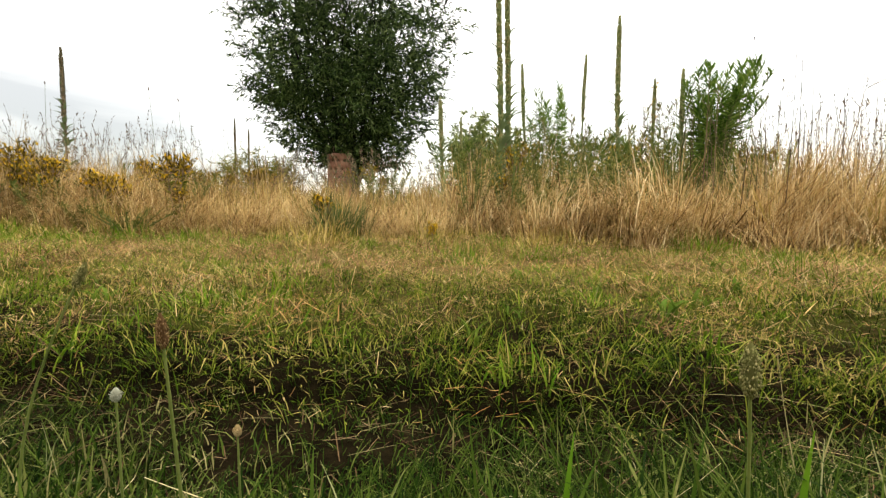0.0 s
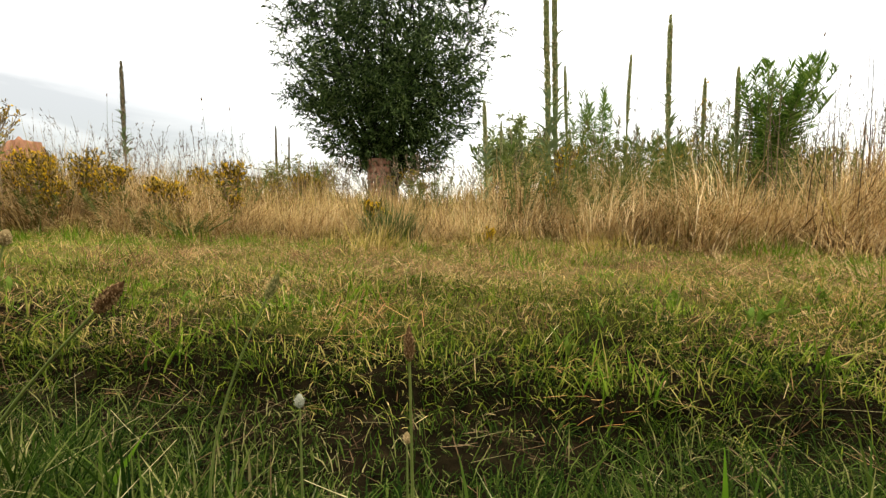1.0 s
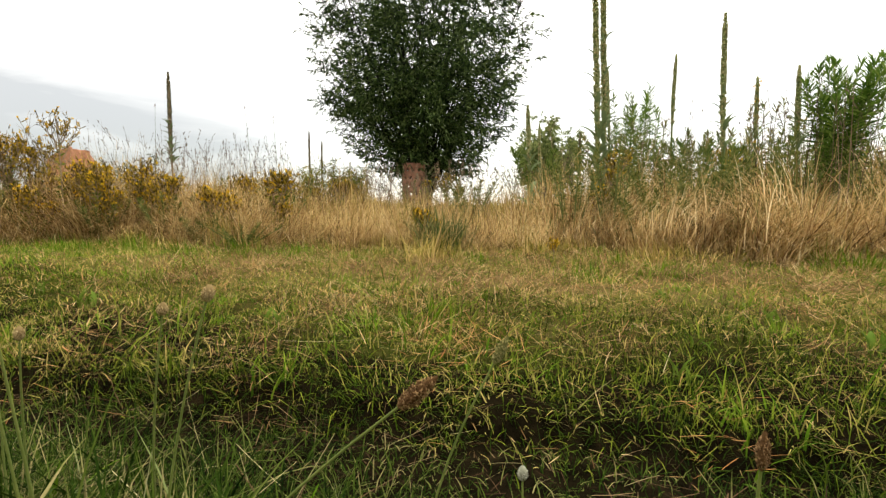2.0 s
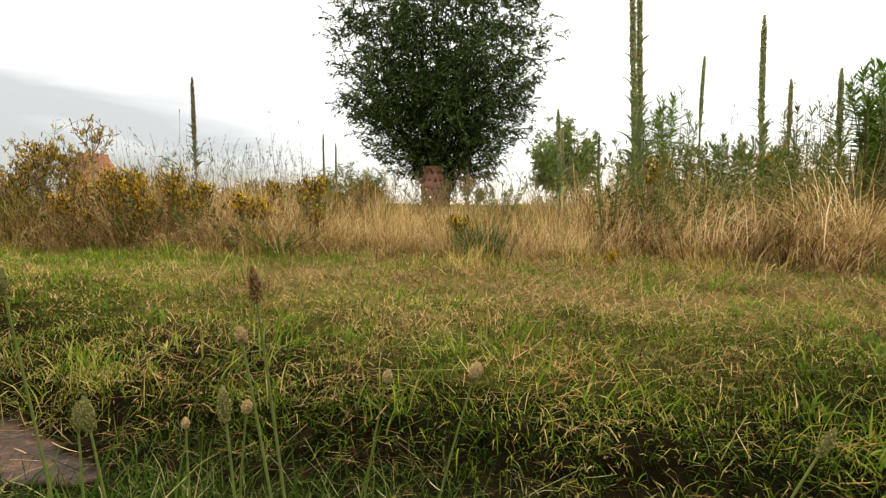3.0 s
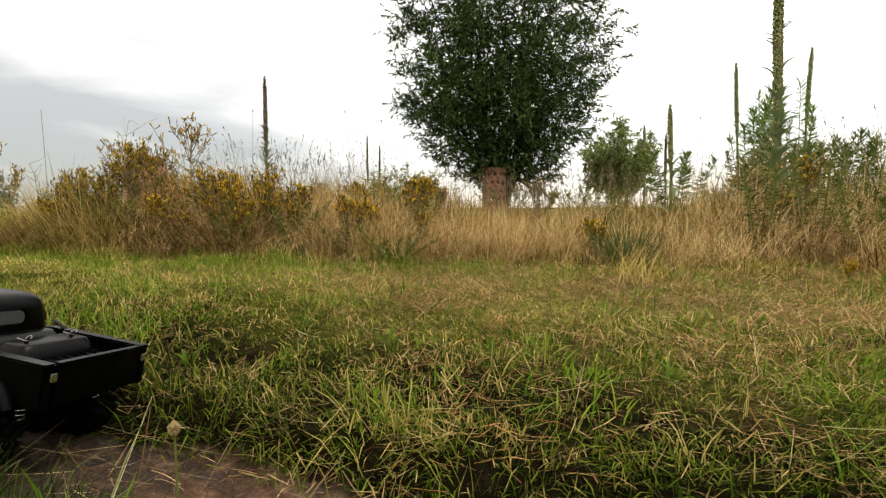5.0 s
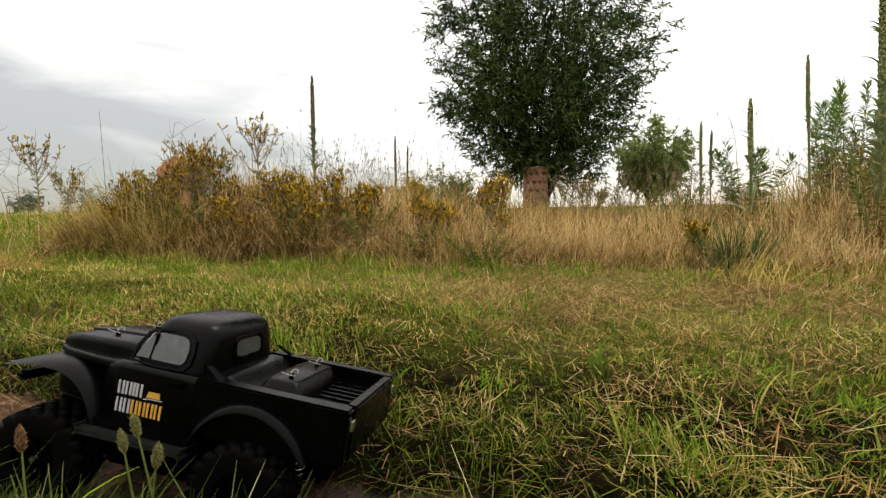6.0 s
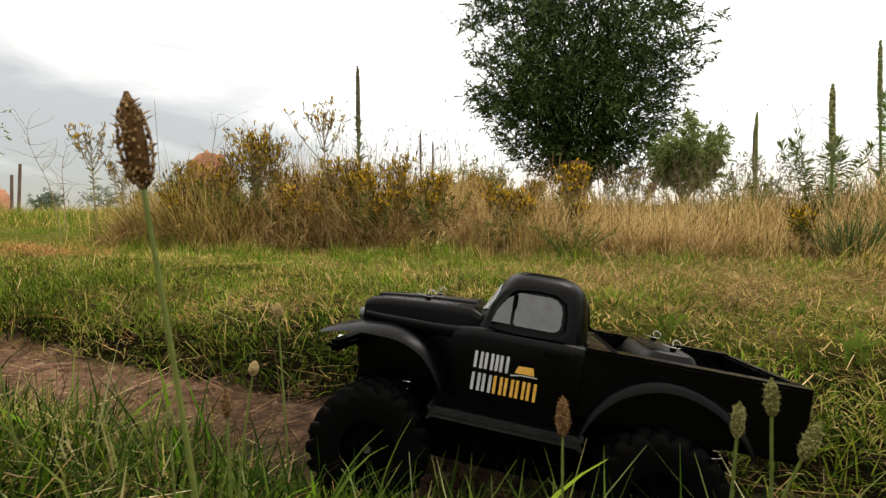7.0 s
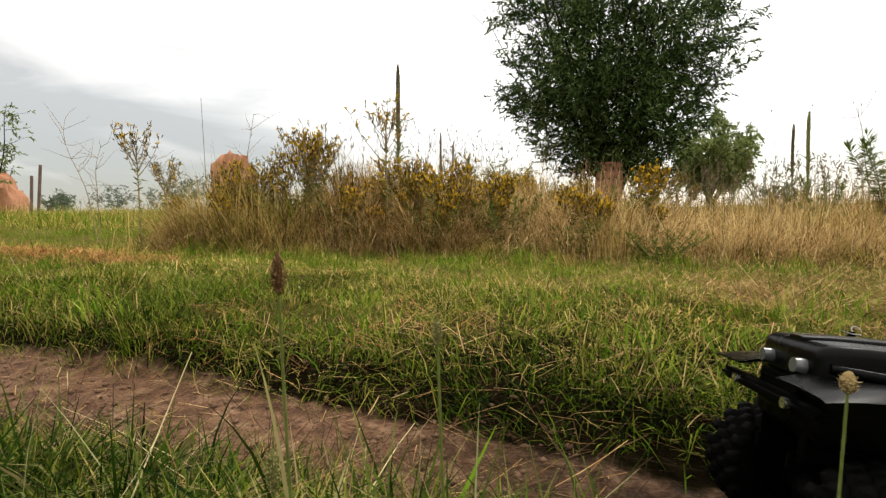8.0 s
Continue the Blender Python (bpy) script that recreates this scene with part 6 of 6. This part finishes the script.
def fender(path_pts, v_in, v_out, drop, s):
    P = np.array(path_pts)
    d = np.gradient(P, axis=0)
    d /= np.linalg.norm(d, axis=1)[:, None]
    nrm = np.stack([-d[:, 1], d[:, 0]], -1)
    if nrm[len(nrm) // 2][1] < 0:
        nrm = -nrm
    prof = [(v_in, 0.004), (v_in + (v_out - v_in) * 0.6, 0.003), (v_in + (v_out - v_in) * 0.9, -0.0005), (v_out, -drop), (v_out - 0.003, -drop), (v_out - 0.006, -0.004), (v_in, -0.001)]
    # the lip thins out towards both ends
    lip = np.interp(np.linspace(0, 1, len(P)), [0, 0.35, 0.8, 1], [0.35, 1, 1, 0.6])
    secs = [[(p[0] + n_[0] * h * k - TU, s * v, p[1] + n_[1] * h * k) for v, h in prof] for p, n_, k in zip(P, nrm, lip)]
    return loft(secs)


def smooth_path(pts, n=26):
    pts = np.array(pts, float)
    t = np.concatenate([[0], np.cumsum(np.linalg.norm(np.diff(pts, axis=0), axis=1))])
    q = np.linspace(0, t[-1], n)
    r = np.stack([np.interp(q, t, pts[:, k_]) for k_ in range(2)], -1)
    for _ in range(3):
        r[1:-1] = (r[:-2] + 2 * r[1:-1] + r[2:]) / 4
    return r


for s in (-1, 1):
    part("front_fender", fender(smooth_path([(0.000, 0.155), (0.020, 0.1615), (0.048, 0.1665), (0.078, 0.1665), (0.103, 0.158), (0.122, 0.140), (0.132, 0.118), (0.135, 0.106)]), 0.034, 0.0985, 0.006, s), M_BODY, truck, "swept black front fender", True)
    part("rear_fender", fender(smooth_path([(0.250, 0.108), (0.259, 0.132), (0.279, 0.154), (0.306, 0.166), (0.334, 0.166), (0.362, 0.155), (0.381, 0.138), (0.391, 0.120)]), 0.088, 0.1005, 0.005, s), M_BODY, truck, "flared black rear fender", True)
# nose
tbox("grille", 0.018, 0.030, -0.034, 0.034, 0.128, 0.160, 0.004, M_TRIM, truck)
for q in range(6):
    tbox("grille_bar", 0.0160, 0.0190, -0.030, 0.030, 0.130 + q * 0.005, 0.132 + q * 0.005, 0.0008, M_TRIM, truck)
for s in (-1, 1):
    lamp = bmesh.new()
    bmesh.ops.create_cone(lamp, cap_ends=True, segments=20, radius1=0.007, radius2=0.006, depth=0.010, matrix=pose(0.019 - TU, s * 0.026, 0.168, 0, -90, 0))
    part("headlight", lamp, M_PANE, truck, "round pale headlight")
bump_ = box(bmesh.new(), 0.004 - TU, 0.020 - TU, -0.086, 0.086, 0.134, 0.145, 0.004)
part("front_bumper", bump_, M_TRIM, truck)
for s in (-1, 1):
    tbox("bumper_mount", 0.014, 0.05, s * 0.026 - 0.004, s * 0.026 + 0.004, 0.132, 0.143, 0.001, M_TRIM, truck)
    bm = bmesh.new()
    bmesh.ops.create_cone(bm, cap_ends=True, segments=12, radius1=0.0045, radius2=0.0045, depth=0.004, matrix=pose(0.003 - TU, s * 0.045, 0.139, 0, 90, 0))
    part("tow_hook", bm, M_STEEL, truck, "small steel tow hook")

# body posts with spring clips
for cu, cv, cz in ((0.088, -0.034, 0.1955), (0.088, 0.034, 0.1955), (0.334, -0.036, 0.1885), (0.334, 0.036, 0.1885)):
    bm = bmesh.new()
    bmesh.ops.create_cone(bm, cap_ends=True, segments=10, radius1=0.0032, radius2=0.0026, depth=0.008, matrix=pose(cu - TU, cv, cz + 0.002))
    post = part("body_post", bm, M_TRIM, truck)
    a_ = np.linspace(0, 2 * np.pi * 0.86, 12)
    loop_ = np.stack([cu - TU + 0.003 + 0.0040 * np.cos(a_), cv + 0.0030 * np.sin(a_), cz + 0.0075 + 0.0036 * np.sin(a_)], -1)
    legs = np.array([[cu - TU + 0.001, cv - 0.003, cz + 0.004], [cu - TU - 0.006, cv - 0.0025, cz + 0.0045], [cu - TU - 0.012, cv - 0.004, cz + 0.006]])
    part("body_clip", mesh_from("body_clip", *join(tube(loop_, np.full(12, 0.0005), 5), tube(legs, np.full(3, 0.0005), 5)), M_WIRE, True), None, post, "bright wire body clip")

# door mark: plain bars where lettering stands, and a plain hat-like shape
V0 = -0.0897
for x_, w in ((0.1510, 0.0080), (0.1608, 0.0080), (0.1706, 0.0024), (0.1748, 0.0080)):
    for dx in ((0.0, w - 0.0026) if w > 0.004 else (0.0,)):
        tbox("decal_bar", x_ + dx, x_ + dx + 0.0026, V0 - 0.0006, V0 + 0.0004, 0.1480, 0.1630, 0.0, M_WHITE, truck, "white bar")
for q in range(6):
    x_ = 0.1510 + q * 0.0102
    for dx in (0.0, 0.0057):
        tbox("decal_bar", x_ + dx, x_ + dx + 0.0026, V0 - 0.0006, V0 + 0.0004, 0.1275, 0.1435, 0.0, M_WHITE if q < 2 else M_AMBER, truck, "white bar" if q < 2 else "amber bar")


def on_door(p, q, lift):
    return (p - TU + 0.0055, V0 - lift, q + 0.0035)


part("decal_hat", panel([(0.1835, 0.1465), (0.2010, 0.1465), (0.1995, 0.1535), (0.1860, 0.1530)], on_door, 0.0006, 0.001), M_AMBER, truck, "amber hat shape")
part("decal_hat_crown", panel([(0.1860, 0.1540), (0.1995, 0.1545), (0.1970, 0.1590), (0.1945, 0.1585), (0.1800, 0.1600), (0.1875, 0.1580)], on_door, 0.0006, 0.001), M_TRIM, truck)
part("decal_brim", panel([(0.1800, 0.1430), (0.1890, 0.1445), (0.2040, 0.1448), (0.2040, 0.1456), (0.1890, 0.1455), (0.1800, 0.1440)], on_door, 0.0006, 0.001), M_WHITE, truck)

# wheels: the tread is one relief of blocks round the tyre
prof = [(0.026, -0.022, 0), (0.036, -0.0245, 0), (0.0440, -0.0240, 0), (0.0485, -0.0235, 1), (0.0575, -0.0225, 1), (0.0578, -0.0135, 1), (0.0520, -0.0130, 0), (0.0520, -0.0110, 0), (0.0580, -0.0105, 2), (0.0580, -0.0012, 2), (0.0520, -0.0008, 0),
        (0.0520, 0.0008, 0), (0.0580, 0.0012, 1), (0.0580, 0.0105, 1), (0.0520, 0.0110, 0), (0.0520, 0.0130, 0), (0.0578, 0.0135, 2), (0.0575, 0.0225, 2), (0.0485, 0.0235, 2), (0.0440, 0.0240, 0), (0.036, 0.0245, 0), (0.026, 0.022, 0)]
NS = 120
tv = []
for r, v, kind_ in prof:
    for a in range(NS):
        gap = kind_ and ((a + (3 if kind_ == 2 else 0)) % 6) in (0, 1)
        rr_ = min(r, 0.0505) if gap else r
        th = 2 * math.pi * (a + (0.9 * v / 0.02 if kind_ else 0)) / NS
        tv.append((rr_ * math.cos(th), v, rr_ * math.sin(th)))
tf = [(p * NS + a, p * NS + (a + 1) % NS, (p + 1) * NS + (a + 1) % NS, (p + 1) * NS + a) for p in range(len(prof) - 1) for a in range(NS)]
TYRE = mesh_from("tyre", tv, tf, M_TYRE)
rim_b = bmesh.new()
bmesh.ops.create_cone(rim_b, cap_ends=True, segments=32, radius1=0.0265, radius2=0.0265, depth=0.030, matrix=pose(0, 0.004, 0, 90))
bmesh.ops.bevel(rim_b, geom=[e for e in rim_b.edges if abs(e.verts[0].co.y - e.verts[1].co.y) < 1e-5], offset=0.002, segments=2, affect="EDGES")
rim_me = bpy.data.meshes.new("rim")
bmesh.ops.recalc_face_normals(rim_b, faces=rim_b.faces)
rim_b.to_mesh(rim_me)
rim_b.free()
rim_me.materials.append(M_TRIM)
sp_b = box(bmesh.new(), 0.004, 0.0245, -0.0165, -0.0105, -0.003, 0.003, 0.001)
SPOKE = bpy.data.meshes.new("spoke")
sp_b.to_mesh(SPOKE)
sp_b.free()
SPOKE.materials.append(M_TRIM)
for u_, v_, steer in ((0.065, -0.082, 8), (0.065, 0.082, 188), (0.322, -0.082, 0), (0.322, 0.082, 180)):
    w_ = part("wheel", rim_me, None, truck, "black wheel")
    w_.matrix_local = pose(u_ - TU, v_, 0.0565 if u_ < 0.2 else 0.070, 0, 0, steer)
    part("tyre", TYRE, None, w_, "chunky off-road tyre with block tread")
    for q in range(6):
        part("spoke", SPOKE, None, w_).matrix_local = pose(0, 0, 0, 0, 60 * q, 0)
    hub = bmesh.new()
    bmesh.ops.create_cone(hub, cap_ends=True, segments=6, radius1=0.0045, radius2=0.0035, depth=0.012, matrix=pose(0, -0.0170, 0, 90))
    part("wheel_nut", hub, M_STEEL, w_, "small steel wheel nut")
# chassis, axles, shock springs
for s in (-1, 1):
    tbox("chassis_rail", 0.02, 0.40, s * 0.026 - 0.003, s * 0.026 + 0.003, 0.084, 0.098, 0.001, M_TRIM, truck)
tbox("skid_plate", 0.105, 0.275, -0.048, 0.048, 0.040, 0.085, 0.006, M_TRIM, truck)
for s in (-1, 1):
    for a0, a1 in ((0.075, 0.150), (0.235, 0.318)):
        rod = np.array([[a0 - TU, s * 0.046, 0.060], [(a0 + a1) / 2 - TU, s * 0.043, 0.064], [a1 - TU, s * 0.040, 0.066]])
        part("axle_link", mesh_from("axle_link", *tube(rod, np.full(3, 0.0035), 8), M_TRIM, True), None, truck)
    tbox("inner_guard", 0.025, 0.112, s * 0.030, s * 0.036, 0.095, 0.150, 0.002, M_TRIM, truck)
    tbox("inner_guard", 0.268, 0.385, s * 0.034, s * 0.040, 0.095, 0.156, 0.002, M_TRIM, truck)
tbox("gearbox", 0.15, 0.22, -0.022, 0.022, 0.086, 0.106, 0.004, M_TRIM, truck)
for u_ in (0.065, 0.326):
    ax = bmesh.new()
    bmesh.ops.create_cone(ax, cap_ends=True, segments=14, radius1=0.009, radius2=0.009, depth=0.12, matrix=pose(u_ - TU, 0, 0.0565, 90))
    part("axle", ax, M_TRIM, truck)
    dif = bmesh.new()
    bmesh.ops.create_icosphere(dif, subdivisions=2, radius=0.017, matrix=pose(u_ - TU, 0.012, 0.0565))
    part("differential", dif, M_TRIM, truck)
    for s in (-1, 1):
        a_ = np.linspace(0, 2 * np.pi * 8, 96)
        zz = np.linspace(0.072, 0.128, 96)
        back_ = 0.0 if u_ < 0.2 else 0.030
        coil = np.stack([u_ - TU + 0.012 + back_ + (zz - 0.07) * 0.2 + 0.0075 * np.cos(a_), s * (0.048 + 0.4 * back_) + 0.0075 * np.sin(a_), zz + 0.5 * back_], -1)
        sp = part("shock_spring", mesh_from("shock_spring", *tube(coil, np.full(96, 0.0009), 5), M_STEEL, True), None, truck, "steel coil spring")
        body_ = bmesh.new()
        bmesh.ops.create_cone(body_, cap_ends=True, segments=12, radius1=0.004, radius2=0.0045, depth=0.07, matrix=pose(u_ - TU + 0.018 + back_, s * (0.048 + 0.4 * back_), 0.100 + 0.5 * back_, 0, 11, 0))
        part("damper", body_, M_TRIM, sp)

# ---- seed heads and stalks close by ----
rng = np.random.default_rng(31)
U = rng.uniform


def seed_head(x, y, z, size, kind="brown", lean=(0.0, 0.0), bow=0.0, thick=1.0):
    """A stalk from the ground to (x, y, z), topped by a bristly seed head."""
    mat_, lab = {"brown": (M_SEED, "dry brown plantain head on a thin stalk"), "green": (M_SEEDGREEN, "green plantain head on a thin stalk"), "tan": (M_TAN, "small tan clover head on a stalk"), "pale": (M_FLUFF, "pale clover flower on a stalk")}[kind]
    bx, by = x + lean[0], y + lean[1]
    size = size * 1.08
    z0 = float(height(bx, by))
    ob = thing("seed_stalk", lab, "plantain", (bx, by, z0), group="stalks beside the rut")
    t = np.linspace(0, 1, 10)
    line = np.stack([-lean[0] * t ** 1.6 + bow * np.sin(np.pi * t), -lean[1] * t, (z - z0 + 0.01) * t - 0.01], -1)
    part("stalk", mesh_from("stalk", *tube(line, np.linspace(0.0012, 0.0007, 10) * thick, 6), M_STEM, True), None, ob)
    d = line[-1] - line[-2]
    d /= np.linalg.norm(d)
    round_ = kind in ("tan", "pale")
    n = 400 if y < 1.0 else 120
    s = U(0, 1, n)
    L = size * (1.0 if round_ else 2.2)
    rad = size * 0.37 * np.sqrt(np.clip(1 - (2 * s - 1) ** 2, 0.04, 1)) * (1.0 if round_ else 1.05 - 0.12 * s)
    side = np.cross(d, np.array([0.3, 1, 0.1]))
    side /= np.linalg.norm(side)
    side2 = np.cross(d, side)
    a = U(0, 2 * np.pi, n)
    out = np.cos(a)[:, None] * side + np.sin(a)[:, None] * side2
    c = line[-1] + d * (s * L - 0.002)[:, None] + out * rad[:, None]
    gv_, gf_ = grains(c, U(0.028, 0.055, n) * size, 1.9)
    core = tube(line[-1] + d * np.linspace(-0.001, L, 9)[:, None], np.maximum(0.0006, size * 0.32 * np.sqrt(np.clip(1 - (np.linspace(-0.98, 0.98, 9)) ** 2, 0, 1)) * (1.0 if round_ else np.linspace(1, 0.65, 9))), 8)
    ct = np.concatenate([core[1][:, [0, 1, 2]], core[1][:, [0, 2, 3]]])
    hd = small(part("seed_head", mesh_from("seed_head", *join((gv_, gf_), (core[0], ct)), mat_), None, ob))
    bl = leaves(c[:60], out[:60] + d * 0.6, U(0.12, 0.26, 60) * size, U(0.04, 0.08, 60) * size, 0.0)
    small(part("bristles", mesh_from("bristles", *bl, mat_), None, hd))
    return ob


for args in (
    (0.006, 0.428, 0.222, 0.010, "green", (0.02, 0.03)), (-0.265, 0.470, 0.232, 0.007, "brown", (0.0, 0.02)), (-0.381, 0.569, 0.245, 0.008, "green", (-0.05, 0.0), -0.01),
    (-0.362, 0.575, 0.160, 0.008, "pale"), (-0.282, 0.592, 0.124, 0.007, "tan"), (-0.425, 0.463, 0.258, 0.0095, "brown", (-0.17, 0.05), 0.0),
    (-0.870, 0.522, 0.348, 0.008, "green", (0.01, 0.03)), (-0.822, 0.415, 0.345, 0.007, "green", (0.0, 0.02)), (-0.710, 0.522, 0.346, 0.008, "brown", (0.01, 0.03)),
    (-0.720, 0.522, 0.322, 0.008, "tan", (0.02, 0.02)), (-0.820, 0.522, 0.266, 0.009, "green", (0.01, 0.02)), (-0.857, 0.551, 0.250, 0.008, "green"),
    (-0.760, 0.593, 0.248, 0.009, "tan", (-0.03, 0.03)), (-0.661, 0.626, 0.262, 0.009, "tan", (-0.04, 0.03)), (-0.736, 0.528, 0.272, 0.009, "green", (0.01, 0)),
    (-0.850, 0.649, 0.206, 0.008, "tan"), (-0.590, 0.578, 0.284, 0.010, "tan", (-0.05, 0.0)), (-1.475, 0.722, 0.240, 0.009, "tan"),
    (-1.925, 0.779, 0.228, 0.009, "green", (-0.03, 0.02)), (-1.940, 0.780, 0.250, 0.008, "green", (0.01, 0.02)), (-1.955, 0.782, 0.236, 0.008, "green", (0.0, 0.02)), (-2.045, 0.778, 0.232, 0.009, "brown"),
    (-2.1716, 0.634, 0.366, 0.0104, "brown", (0.006, 0.02), 0.002), (-2.254, 0.808, 0.246, 0.008, "tan", (-0.02, 0)), (-2.272, 0.802, 0.216, 0.008, "brown"),
    (-2.311, 0.794, 0.208, 0.007, "green"), (-2.575, 0.785, 0.338, 0.008, "brown", (-0.01, 0.03)), (-2.278, 0.884, 0.270, 0.010, "tan", (0.0, 0.01)),
    (-2.505, 0.821, 0.306, 0.006, "green", (0.0, 0.02)), (-2.601, 0.815, 0.218, 0.010, "green"),
):
    seed_head(*args)

# taller stalks that stand out of the dry grass against the sky
for x, y, z, lean in ((-2.87, 4.97, 1.40, (0.05, 0)), (-3.85, 4.97, 1.45, (-0.04, 0)), (0.25, 6.87, 1.53, (0.10, 0)), (0.75, 7.03, 1.60, (-0.16, 0)), (1.02, 6.62, 1.50, (0.05, 0)), (2.10, 3.13, 0.73, (0.02, 0.05)), (-2.4, 4.6, 1.22, (0.03, 0)), (2.6, 3.4, 0.92, (-0.05, 0))):
    seed_head(x, y, z, 0.013, "brown", lean, 0.0, 1.8)
seed_head(1.33, 2.42, 1.05, 0.007, "brown", (0.06, 0.42), 0.0, 0.9)
seed_head(-4.80, 3.60, 1.22, 0.004, "brown", (0.01, 0.0), 0.0, 2.0)
